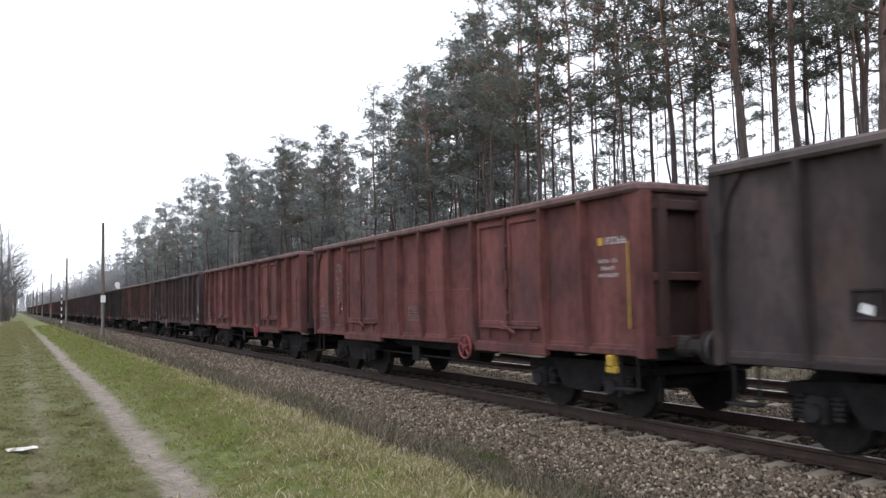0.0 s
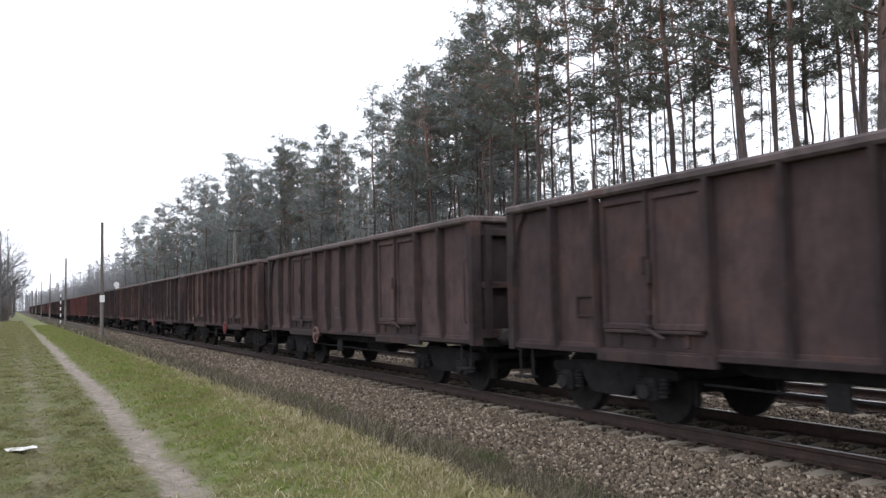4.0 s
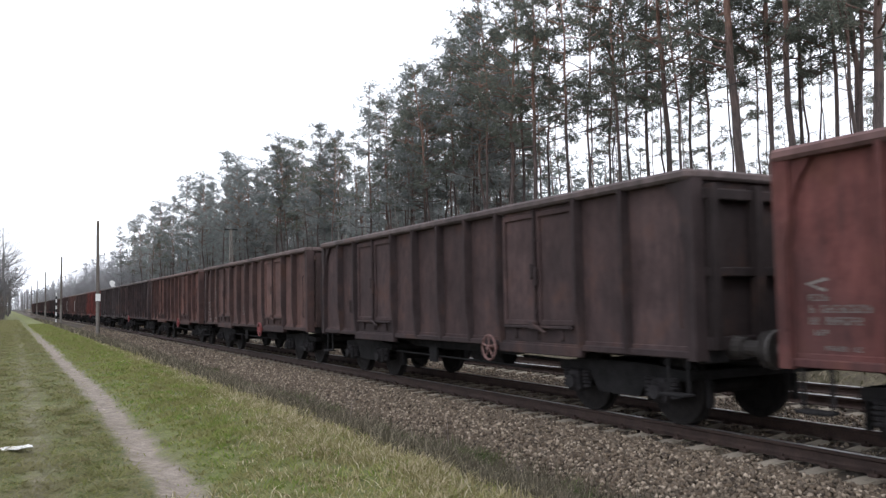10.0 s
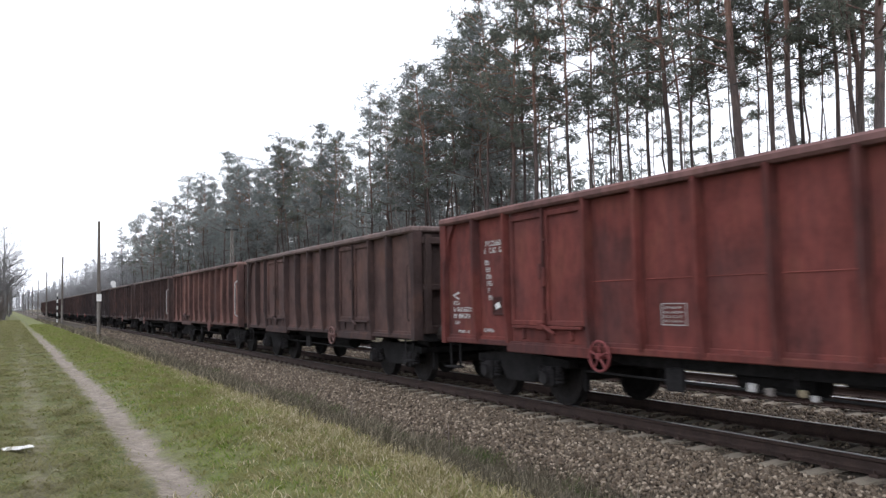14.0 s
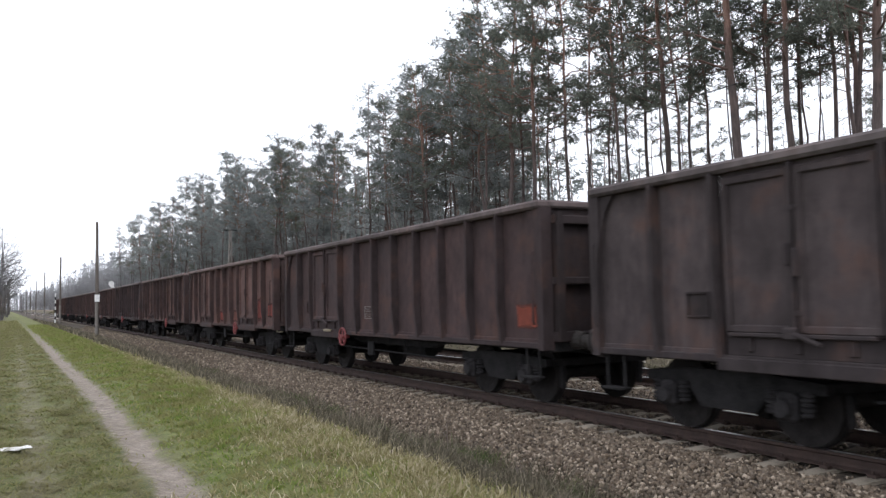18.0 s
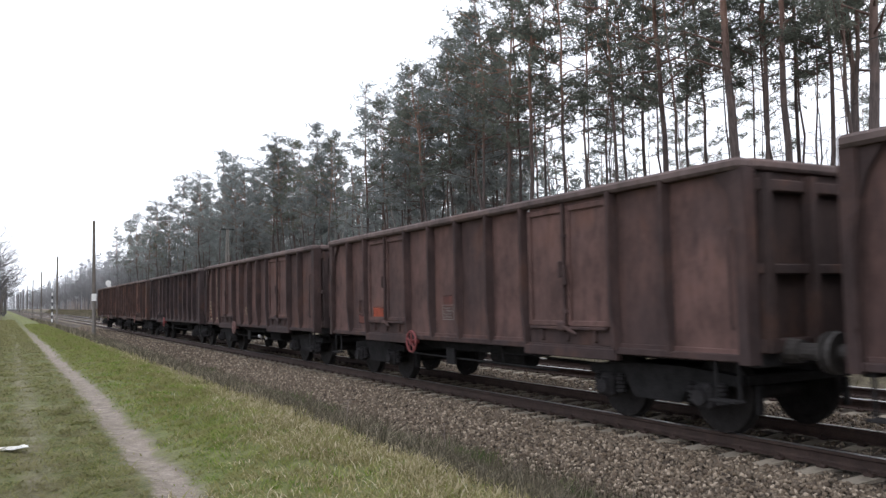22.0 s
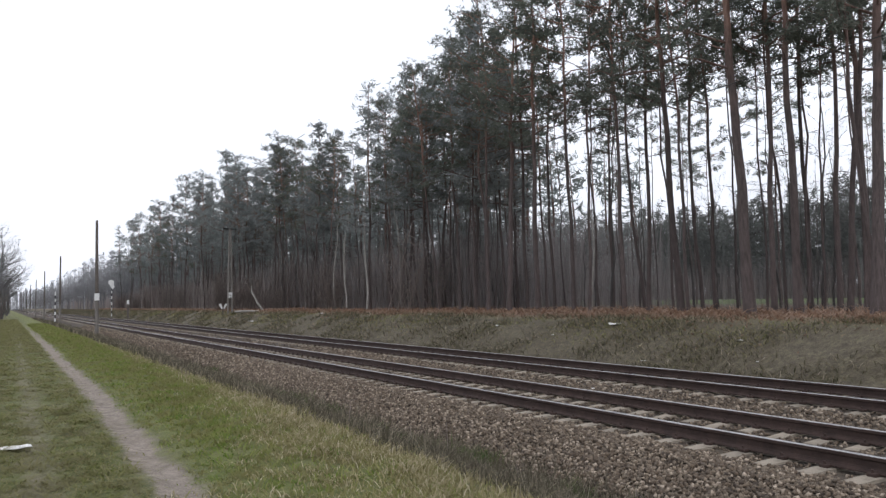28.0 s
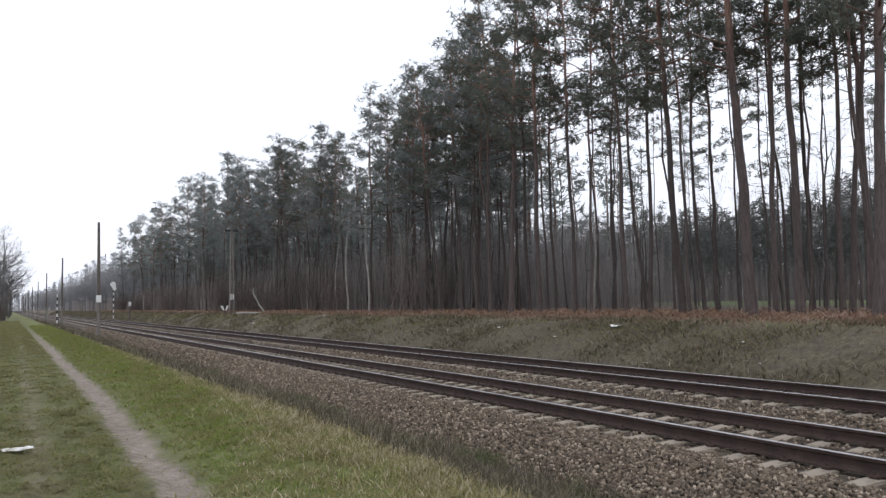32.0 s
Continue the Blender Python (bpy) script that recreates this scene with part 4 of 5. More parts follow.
ONE_DOOR = {2, 9, 12, 13, 15, 17, 21, 22}     # one pair of doors on this side
SEAMED = {15, 21, 22, 33, 34}     # a weld runs along the sides
TRIM = {30: 0.78, 16: 1.1, 19: 0.98, 18: 1.08, 17: 1.0, 7: 0.82, 15: 1.15, 14: 1.2, 13: 1.25, 21: 1.12, 22: 1.12, 34: 1.12, 10: 0.9}     # wagons that are sootier or cleaner than their kind
LETTERED = {6, 15, 21, 27, 25, 31, 32, 0, 23, 16, 17, 22, 33, 34, 18, 19, 3}
CARDED = {0, 3, 15, 21, 22, 23, 24, 25, 26, 27, 30, 31, 32, 33, 34, 35}


def tail_at(t):
    """Where the rear corner of the last wagon is: the train slows a little as it passes."""
    u = 25.5 - t
    # small surges as the couplings stretch and close
    jerk = np.interp(t, [0, 3.2, 5.8, 9, 10.5, 14.4, 16.8, 19, 20.5, 22, 23, 25.5], [-0.05, 0.08, -0.62, -0.52, -0.42, -0.55, 0.10, 0.13, -0.02, 0.08, -0.28, -0.45])
    return 11.371 + 18.074 * u + 0.03996 * u * u + float(jerk)


TRAIN = []
SPINNING = []


def patch(wagon, y0, y1, z0, z1, paint):
    """A field of other paint on a panel or a door leaf, with a ragged brushed edge."""
    on_door = 2.1 < abs((y0 + y1) / 2) < 4.2
    x = -WIDE - (0.027 if on_door else 0.0)
    pts = []
    for (a, b), (c, d) in zip(((y0, z0), (y1, z0), (y1, z1), (y0, z1)), ((y1, z0), (y1, z1), (y0, z1), (y0, z0))):
        for i in range(4):
            t = i / 4
            pts.append((a + (c - a) * t + random.uniform(-0.012, 0.012), b + (d - b) * t + random.uniform(-0.02, 0.02)))
    bm = bmesh.new()
    slab(bm, pts, "x", x - 0.003, x + 0.001)
    o = part("paint_patch", bm, M_FLAKED, wagon, "faded whitish paint" if paint == PALE else ("faded tan paint" if paint == TAN else "patch of orange-red paint"))
    o.color = (*paint, 1)


def bars(rows, x):
    """Unreadable lettering: rows of small marks (start, bottom, height, widths), each mark two or three thin bars."""
    bm = bmesh.new()
    r = random.Random(5)
    for y, z, h, widths in rows:
        for w in widths:
            a = abs(w)
            if w > 0 and (a > 0.25 or a < 0.03):
                box(bm, (x, y - a / 2, z + h / 2), (0.004, a, h))
            elif w > 0:
                t = 0.2 * h
                box(bm, (x, y - a * 0.14, z + h / 2), (0.004, t, h))
                for q in r.sample((0.0, 0.5, 1.0), 2):
                    box(bm, (x, y - a * 0.42, z + t / 2 + q * (h - t)), (0.0045, a * 0.5, t))
                if r.random() < 0.6:
                    box(bm, (x, y - a * 0.66, z + h * r.choice((0.3, 0.5, 0.7))), (0.005, t, h * 0.5))
            y -= a
    return bm


def word(n, w, seed):
    r = random.Random(seed)
    return [w * r.uniform(0.75, 1.2) * (-1 if r.random() < 0.15 else 1) for _ in range(n)]


def lettering(wagon, k, mat):
    """Number lines on the rear bay, a column of marks on the next one, and a small table of loads."""
    x = -WIDE - 0.0045
    if k in LETTERED:
        rows = [(6.12, 1.62, 0.07, word(4, 0.06, 1)), (6.12, 1.50, 0.08, word(10, 0.068, 2)), (6.12, 1.38, 0.08, word(9, 0.068, 3)), (6.12, 1.27, 0.06, word(4, 0.06, 4)), (5.95, 1.12, 0.05, word(8, 0.05, 5))]
        part("number_lines", bars(rows, x), mat, wagon, "faded white number lines")
        rows = [(4.95, 2.62, 0.09, word(6, 0.09, 6)), (5.0, 2.50, 0.09, word(7, 0.09, 7))] + [(4.98 - 0.02 * j, 2.30 - 0.12 * j, 0.085, word(2, 0.085, 8 + j)) for j in range(6)] + [(5.05, 1.15, 0.06, word(5, 0.06, 20))]
        part("load_marks", bars(rows, x), mat, wagon, "faded white load marks")
        bm = bmesh.new()
        slab(bm, [(6.16, 1.80), (5.92, 1.86), (5.88, 1.83), (6.08, 1.79), (5.9, 1.735), (5.93, 1.71)], "x", x - 0.002, x + 0.002)
        part("arrow_mark", bm, mat, wagon, "faded white arrow mark")
    if k % 3 != 2 or k == 15:
        rows = [(0.72, 1.34 + 0.265 * j, 0.012, [0.42]) for j in range(2)] + [(0.725, 1.34, 0.275, [0.014]), (0.31, 1.34, 0.275, [0.014])] + [(0.68, 1.38 + 0.055 * j, 0.03, word(6, 0.055, 60 + j)) for j in range(4)]
        part("load_table", bars(rows, x), mat, wagon, "small faded table of loads")
    if k in (33, 15, 32, 24):
        rows = [(-5.55, 1.72 - 0.07 * j, 0.035, word(6, 0.06, 30 + j)) for j in range(5)] + [(-5.4, 1.14, 0.06, word(7, 0.07, 40))]
        part("maintenance_lines", bars(rows, x), mat, wagon, "small faded white lines")


def card_holder(wagon, carded, paint):
    bm = bmesh.new()
    x = -WIDE - 0.014
    for z in (1.46, 1.74):
        box(bm, (x, 4.55, z), (0.028, 0.36, 0.03), 0.004)
    for y in (4.385, 4.715):
        box(bm, (x, y, 1.60), (0.028, 0.03, 0.25), 0.004)
    box(bm, (-WIDE - 0.003, 4.55, 1.60), (0.006, 0.30, 0.25))
    holder = part("card_holder", bm, M_PAINT, wagon, "sheet-metal label holder")
    holder.color = (*paint, 1)
    if carded:
        bm = bmesh.new()
        a, y, z = random.uniform(-0.6, 0.6), 4.55 + random.uniform(-0.05, 0.05), 1.58 + random.uniform(-0.03, 0.03)
        c, s = math.cos(a), math.sin(a)
        slab(bm, [(y + u * c - v * s, z + u * s + v * c) for u, v in ((-0.075, -0.05), (0.075, -0.045), (0.07, 0.05), (-0.06, 0.045))], "x", -WIDE - 0.022, -WIDE - 0.016)
        part("waybill_card", bm, M_WHITE, holder, "white paper waybill")


def build_train():
    kinds = [build_wagon(), build_wagon(True)]
    for first in kinds:
        for y in (-4.5, 4.5):
            build_bogie(first, y)
    used = set()
    for k in range(len(LOOK)):
        first = kinds[k in ONE_DOOR]
        TRAIN.append(copy_thing(first, Matrix()) if first in used else first)
        used.add(first)
    for k, (w, name) in enumerate(zip(TRAIN, LOOK)):
        words = WORDS[name]
        if any(p[4] in (RED, BRIGHT) for p in PATCHES.get(k, ())):
            words = words.replace("with ", "with red patches on ").replace("sooty ", "").replace("rusty ", "")
        tagged(w, words)
        shade = random.uniform(0.82, 1.12) * TRIM.get(k, 1.0)
        col = [c * shade for c in TINT[name]]
        for o in w.children_recursive:
            if o.type == "MESH" and o.data.materials[0] == M_PAINT:
                f = random.uniform(0.85, 1.15)
                c = [v * f for v in col]
                # grimy posts, sills and fittings, with the shade on their flanks mixed in
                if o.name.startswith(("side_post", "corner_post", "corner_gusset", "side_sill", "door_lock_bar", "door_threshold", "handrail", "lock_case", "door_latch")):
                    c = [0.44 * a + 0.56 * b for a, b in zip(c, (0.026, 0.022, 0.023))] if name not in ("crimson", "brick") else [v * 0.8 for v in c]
                # top rim paler and greyer than the sides
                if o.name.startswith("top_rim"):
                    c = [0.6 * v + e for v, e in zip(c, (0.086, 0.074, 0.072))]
                # sooty end pieces, their colour lowered further for shade between the wagons
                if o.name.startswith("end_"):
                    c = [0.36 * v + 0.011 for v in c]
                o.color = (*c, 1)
            if o.name.startswith("wheelset"):
                SPINNING.append((k, o))
        for p in PATCHES.get(k, ()):
            patch(w, *p)
        tan = k in (27, 11, 7, 17, 3, 25)
        lettering(w, k, M_LETTER_TAN if tan else (M_LETTER_WHITE if k in (15, 23, 32, 0) else M_LETTER))
        card_holder(w, k in CARDED, [v * 0.5 for v in col])
        if k in SEAMED:
            bm = bmesh.new()
            for a, b in PANELS[2:6]:
                box(bm, (-WIDE - 0.003, (a + b) / 2, 1.93), (0.012, b - a - 0.11, 0.012), 0.003)
            part("weld_seam", bm, M_PAINT, w, "raised weld along the side").color = (*[v * 1.5 for v in col], 1)
        if k in (12, 13):
            bm = bmesh.new()
            h = [(-WIDE - 0.11, -6.34, 2.55), (-WIDE - 0.20, -6.34, 2.48), (-WIDE - 0.20, -6.34, 1.36), (-WIDE - 0.11, -6.34, 1.30)]
            for a, b in zip(h, h[1:]):
                rod(bm, a, b, 0.018, None, 6)
            part("white_handrail", bm, M_LETTER_WHITE, w, "white corner handrail")
        if k != 16:
            hand_wheel(w, -1.82 if k in WHEEL_AHEAD else 1.82, M_RED if k in RED_WHEEL else M_DULLWHEEL)
        if k == 34:
            bm = bmesh.new()
            box(bm, (-WIDE - 0.06, -5.75, 0.86), (0.14, 0.12, 0.16), 0.02)
            box(bm, (-WIDE - 0.06, -5.75, 0.74), (0.10, 0.20, 0.10), 0.02)
            part("lifting_bracket", bm, M_YELLOW, w, "yellow lifting bracket")
            bm = bmesh.new()
            for a, b in (((6.28, 2.45), (6.28, 1.31)),):
                rod(bm, (-WIDE - 0.19, -a[0], a[1]), (-WIDE - 0.19, -b[0], b[1]), 0.009, None, 8)
            part("yellow_handrail", bm, M_YELLOW, w, "yellow corner handrail")
            bm = bmesh.new()
            box(bm, (-WIDE - 0.004, -5.50, 2.50), (0.006, 0.10, 0.11))
            part("maker_mark", bm, M_YELLOW, w, "faded yellow mark")
            part("maker_letters", bars([(-5.62, 2.45, 0.10, word(5, 0.09, 51)), (-5.34, 2.45, 0.10, word(1, 0.09, 52)), (-5.45, 2.2, 0.05, word(7, 0.055, 53)), (-5.45, 2.1, 0.05, word(6, 0.055, 54)),
                                        (-5.45, 2.0, 0.05, word(8, 0.055, 55))], -WIDE - 0.0045), M_LETTER_WHITE, w, "faded white marks")
        if k in (3, 15):
            for j, mat in ((0, M_LETTER_WHITE), (1, M_LETTER), (2, M_LETTER_TAN), (3, M_LETTER_WHITE)):
                bm = bmesh.new()
                box(bm, (-1.32, -0.55 - (0.30, 0.24, 0.33, 0.27)[j] * j, 0.66 - (0.0, 0.03, 0.01, 0.05)[j]), (0.05, 0.12 - 0.015 * j, 0.10 - 0.01 * j), 0.01)
                part("valve_plate", bm, mat, w, "small painted plate on the brake gear")
        if k == 10:
            bm = bmesh.new()
            x = -WIDE - 0.006
            box(bm, (x, 0.60, 1.98), (0.004, 0.03, 0.17))
            for z in (1.91, 1.98, 2.05):
                box(bm, (x, 0.55, z), (0.0045, 0.10, 0.026))
            box(bm, (x, 0.58, 2.22), (0.004, 0.025, 0.13))
            part("letter_e", bm, M_LETTER_WHITE, w, "white painted letter E")
            bm = bmesh.new()
            slab(bm, [(-0.42, 1.93), (-0.45, 1.93), (-0.505, 2.12), (-0.485, 2.12)], "x", x - 0.002, x + 0.002)
            slab(bm, [(-0.57, 1.93), (-0.54, 1.93), (-0.485, 2.12), (-0.505, 2.12)], "x", x - 0.0025, x + 0.0015)
            box(bm, (x, -0.495, 1.99), (0.006, 0.07, 0.022))
            part("letter_a", bm, M_LETTER_WHITE, w, "white painted letter A")
        if k == 9:
            bm = bmesh.new()
            box(bm, (-WIDE - 0.17, 2.75, 1.03), (0.06, 0.42, 0.06), 0.012)
            part("wooden_wedge", bm, M_LETTER_TAN, w, "pale wooden wedge in the door latch")
        if k == 0:
            bm = bmesh.new()
            d = [(0.95, 1.22), (0.45, 1.62), (0.08, 1.28), (0.55, 1.06)]
            for a, b in zip(d, d[1:] + d[:1]):
                rod(bm, (-WIDE - 0.004, *a), (-WIDE - 0.004, *b), 0.011, None, 4)
            part("chalk_diamond", bm, M_LETTER_TAN, w, "yellow chalk diamond")
            bm = bmesh.new()
            for a, b in (((-0.3, 1.75), (-0.38, 2.12)), ((-0.5, 1.78), (-0.55, 2.08)), ((-0.2, 1.98), (-0.7, 1.95)), ((-0.45, 1.82), (-0.62, 1.84))):
                rod(bm, (-WIDE - 0.004, *a), (-WIDE - 0.004, *b), 0.010, None, 4)
            part("chalk_strokes", bm, M_LETTER_TAN, w, "pale chalk strokes")
        w.location = (NEAR, tail_at(0) - k * LENGTH - HALF, 0)


build_train()

# ---- the pine forest ----


def tube_rings(points, radii, seg):
    """A tapered tube round a chain of points: arrays of vertices and quads."""
    pts = np.asarray(points, float)
    d = np.gradient(pts, axis=0)
    d /= np.linalg.norm(d, axis=1)[:, None] + 1e-9
    ref = np.where(np.abs(d[:, 2:3]) > 0.9, np.array([[1.0, 0, 0]]), np.array([[0, 0, 1.0]]))
    u = np.cross(d, ref)
    u /= np.linalg.norm(u, axis=1)[:, None] + 1e-9
    w = np.cross(d, u)
    a = np.linspace(0, 2 * np.pi, seg, endpoint=False)
    v = pts[:, None] + (u[:, None] * np.cos(a)[None, :, None] + w[:, None] * np.sin(a)[None, :, None]) * np.asarray(radii)[:, None, None]
    n = len(pts)
    i = np.arange(n * seg).reshape(n, seg)
    j = np.roll(i, -1, axis=1)
    f = np.stack([i[:-1], j[:-1], j[1:], i[1:]], -1).reshape(-1, 4)
    return v.reshape(-1, 3), f


class Heap:
    """Gathers pieces of one mesh."""

    def __init__(self):
        self.v, self.f, self.n = [], [], 0

    def add(self, v, f):
        self.v.append(v)
        self.f.append(np.asarray(f) + self.n)
        self.n += len(v)

    def mesh(self, name, mat, smooth=False):
        return fast_mesh(name, np.concatenate(self.v), np.concatenate(self.f), mat, smooth)


def tufts(r, centres, size, count):
    """Needle tufts: narrow triangles that spray out from each twig's end."""
    n = len(centres)
    d = r.normal(size=(n, count, 3))
    d[..., 2] = d[..., 2] * 0.75 + 0.25
    d /= np.linalg.norm(d, axis=2)[..., None]
    side = np.cross(d, r.normal(size=(n, count, 3)))
    side /= np.linalg.norm(side, axis=2)[..., None] + 1e-9
    ln = size * r.uniform(0.6, 1.35, (n, count, 1))
    c = centres[:, None] + r.normal(size=(n, count, 3)) * size * 0.25
    v = np.stack([c - side * ln * 0.10, c + side * ln * 0.10, c + d * ln], 2).reshape(-1, 3)
    return v, np.arange(len(v)).reshape(-1, 3)


def pine(name, seed, height, radius, crown_from, spread, fill, bark, label, needles, cone=False):
    r = np.random.default_rng(seed)
    tree = tagged(new(name), label, "tree", "trees of the forest edge")
    k = 14
    zz = np.linspace(0, 1, k)
    bend = np.cumsum(r.normal(0, 0.075, (k, 2)), axis=0) * np.linspace(0.5, 1.5, k)[:, None]
    bend -= bend[0]
    pts = np.concatenate([bend, (zz * height)[:, None]], 1)
    pts[0, 2] = -0.25
    rad = radius * (1 - 0.80 * zz ** 1.1)
    rad[0] *= 1.25
    h = Heap()
    h.add(*tube_rings(pts, rad, 9))
    o = new("trunk", h.mesh("trunk", bark, True))
    o.parent = tree
    limbs, tips = Heap(), []

    def axis_at(s):
        return np.array([np.interp(s, zz, pts[:, j]) for j in range(3)])
    count = int(10 + 9 * fill)
    for j in range(count):
        s = crown_from + (1 - crown_from) * (j + r.random()) / count
        q = (s - crown_from) / (1 - crown_from)
        a = r.uniform(0, 2 * math.pi)
        if cone:
            ln, rise = spread * (1.08 - q) * r.uniform(0.7, 1.1), r.uniform(-0.12, 0.18) + 0.3 * q
        else:
            ln = spread * (0.45 + 0.75 * math.sin(math.pi * min(1, 0.20 + 0.78 * q))) * r.uniform(0.5, 1.25) * (1 - 0.5 * q ** 3)
            rise = r.uniform(-0.05, 0.45) + 0.5 * q
        d = np.array([math.cos(a), math.sin(a), rise])
        p0 = axis_at(s)
        mids = [p0]
        for m in range(1, 5):
            mids.append(p0 + d * ln * m / 4 + np.array([0, 0, 0.10 * ln * (m / 4) ** 2]) + r.normal(0, 0.06 * ln, 3) * (m / 4))
        mids = np.array(mids)
        limbs.add(*tube_rings(mids, np.linspace(0.05, 0.012, 5) * (radius / 0.16) ** 0.5, 4))
        # needles sit in dense flat pads round the ends of side twigs
        for m in range(int(1.4 + (0.95 + 0.22 * fill) * ln)):
            t = r.uniform(0.35, 1.0)
            b = np.array([np.interp(t * 4, range(5), mids[:, i]) for i in range(3)])
            e = b + r.normal(0, 1, 3) * np.array([1, 1, 0.5]) * 0.32 * (0.5 + 0.5 * ln)
            limbs.add(*tube_rings(np.array([b, (b + e) / 2 + [0, 0, 0.04], e]), np.array([0.016, 0.012, 0.006]), 3))
            wide = r.uniform(0.7, 1.3)
            for g in range(int(r.integers(5, 11))):
                tips.append(e + r.normal(0, 0.24, 3) * [wide, wide, 0.42])
        tips.append(mids[-1])
    for g in range(16):
        tips.append(axis_at(1.0) + r.normal(0, 0.3, 3) * [1, 1, 1.3] - [0, 0, 0.3])
    # dead snags on the bare stem
    for j in range(7):
        s = r.uniform(0.22, crown_from + 0.1)
        a, ln = r.uniform(0, 6.28), r.uniform(0.2, 1.0)
        p0 = axis_at(s)
        d = np.array([math.cos(a), math.sin(a), r.uniform(-0.25, 0.3)])
        limbs.add(*tube_rings(np.array([p0, p0 + d * ln * 0.5 + r.normal(0, 0.06, 3), p0 + d * ln + r.normal(0, 0.12, 3)]), np.array([0.016, 0.010, 0.004]), 3))
    o = tagged(new("limb_work", limbs.mesh("limb_work", bark)), kind="stuff")
    o.parent = tree
    h = Heap()
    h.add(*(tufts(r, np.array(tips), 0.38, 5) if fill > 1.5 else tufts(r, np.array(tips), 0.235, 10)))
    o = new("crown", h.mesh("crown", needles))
    o.parent = tree
    return tree


def bare_tree(name, seed, height, radius, bark, label, twigs=True, low=0.3, many=16, forks=3):
    """A leafless tree: a stem that forks again and again into fine twigs."""
    r = np.random.default_rng(seed)
    tree = tagged(new(name), label, "tree", "trees of the forest edge")
    k = 12
    zz = np.linspace(0, 1, k)
    bend = np.cumsum(r.normal(0, 0.09, (k, 2)), axis=0)
    bend -= bend[0]
    pts = np.concatenate([bend, (zz * height)[:, None]], 1)
    pts[0, 2] = -0.25
    h = Heap()
    h.add(*tube_rings(pts, radius * (1 - 0.88 * zz), 7))
    o = new("trunk", h.mesh("trunk", bark, True))
    o.parent = tree
    limbs = Heap()

    def grow(p, d, ln, rad, depth):
        mid = p + d * ln * 0.5 + r.normal(0, 0.06 * ln, 3)
        end = p + d * ln + r.normal(0, 0.08 * ln, 3) + [0, 0, 0.05 * ln]
        limbs.add(*tube_rings(np.array([p, mid, end]), np.array([rad, rad * 0.8, rad * 0.5]), 3))
        if depth:
            for _ in range(3):
                e = d + r.normal(0, 0.55, 3) + [0, 0, 0.12]
                grow(p + (end - p) * r.uniform(0.4, 1.0), e / np.linalg.norm(e), ln * r.uniform(0.45, 0.7), rad * 0.5, depth - 1)
    for j in range(many if twigs else 7):
        s = r.uniform(low, 0.98)
        a = r.uniform(0, 6.28)
        d = np.array([math.cos(a), math.sin(a), r.uniform(0.3, 1.1)])
        p0 = np.array([np.interp(s, zz, pts[:, i]) for i in range(3)])
        grow(p0, d / np.linalg.norm(d), (0.26 if twigs else 0.12) * height * (1.1 - 0.7 * s), radius * 0.35 * (1.1 - s), forks if twigs else 1)
    o = tagged(new("branch_work", limbs.mesh("branch_work", bark)), kind="stuff")
    o.parent = tree
    return tree


def shrub(name, seed, height, label):
    """A thicket of bare stems."""
    r = np.random.default_rng(seed)
    h = Heap()
    for j in range(26):
        a = r.uniform(0, 6.28)
        p = np.array([r.normal(0, 0.35), r.normal(0, 0.35), -0.1])
        d = np.array([math.cos(a) * 0.35, math.sin(a) * 0.35, 1.0])
        ln = height * r.uniform(0.5, 1.1)
        ch = np.array([p, p + d * ln * 0.5 + r.normal(0, 0.08, 3), p + d * ln + r.normal(0, 0.2, 3)])
        h.add(*tube_rings(ch, np.array([0.016, 0.011, 0.004]), 3))
        for m in range(5):
            b = ch[0] + (ch[2] - ch[0]) * r.uniform(0.35, 0.95)
            h.add(*tube_rings(np.array([b, b + r.normal(0, 0.18, 3) + [0, 0, 0.15], b + r.normal(0, 0.35, 3) + [0, 0, 0.35]]), np.array([0.008, 0.006, 0.003]), 3))
    return tagged(new(name, h.mesh(name, M_TWIG)), label, "shrub", "undergrowth of the forest edge")


PINE_WORDS = "tall pine with bare reddish stem and ragged dark green crown"
# the fullest, farther pines get the needles coloured for haze
PINES = [pine("pine_tree", 11 + i, hh, rr, cf, sp, fl, M_PINE, PINE_WORDS, M_HAZED_NEEDLE if fl > 1.5 else M_NEEDLE, cone)
         for i, (hh, rr, cf, sp, fl, cone) in enumerate([(19.0, 0.105, 0.46, 2.3, 1.2, False), (18.5, 0.080, 0.46, 2.1, 1.1, False), (19.5, 0.205, 0.45, 2.8, 1.35, False), (18.0, 0.060, 0.53, 1.6, 0.8, False),
                                                         (19.0, 0.110, 0.38, 2.5, 2.3, False), (16.5, 0.048, 0.54, 1.2, 0.5, False), (18.5, 0.115, 0.42, 2.3, 2.2, False), (19.0, 0.130, 0.30, 2.4, 2.0, True),
                                                         (19.0, 0.150, 0.45, 2.5, 1.3, False)])]
SLIM = [bare_tree("slim_tree", 40 + i, hh, rr, M_BARE, "slim leafless tree among the pines", i != 1) for i, (hh, rr) in enumerate([(11.0, 0.09), (15.0, 0.075), (8.0, 0.06)])]
BIRCH = bare_tree("birch_tree", 50, 12.0, 0.08, M_BIRCH, "slim pale-barked birch at the forest edge", False)
GREYTREE = bare_tree("grey_tree", 55, 15.0, 0.15, M_HAZED_BARK, "grey leafless tree along the far forest edge", True, 0.15, 30, 2)
SHRUBS = [shrub("bare_shrub", 60 + i, 1.6 + 0.5 * i, "tangled leafless shrub at the forest edge") for i in range(3)]
PLACED = set()


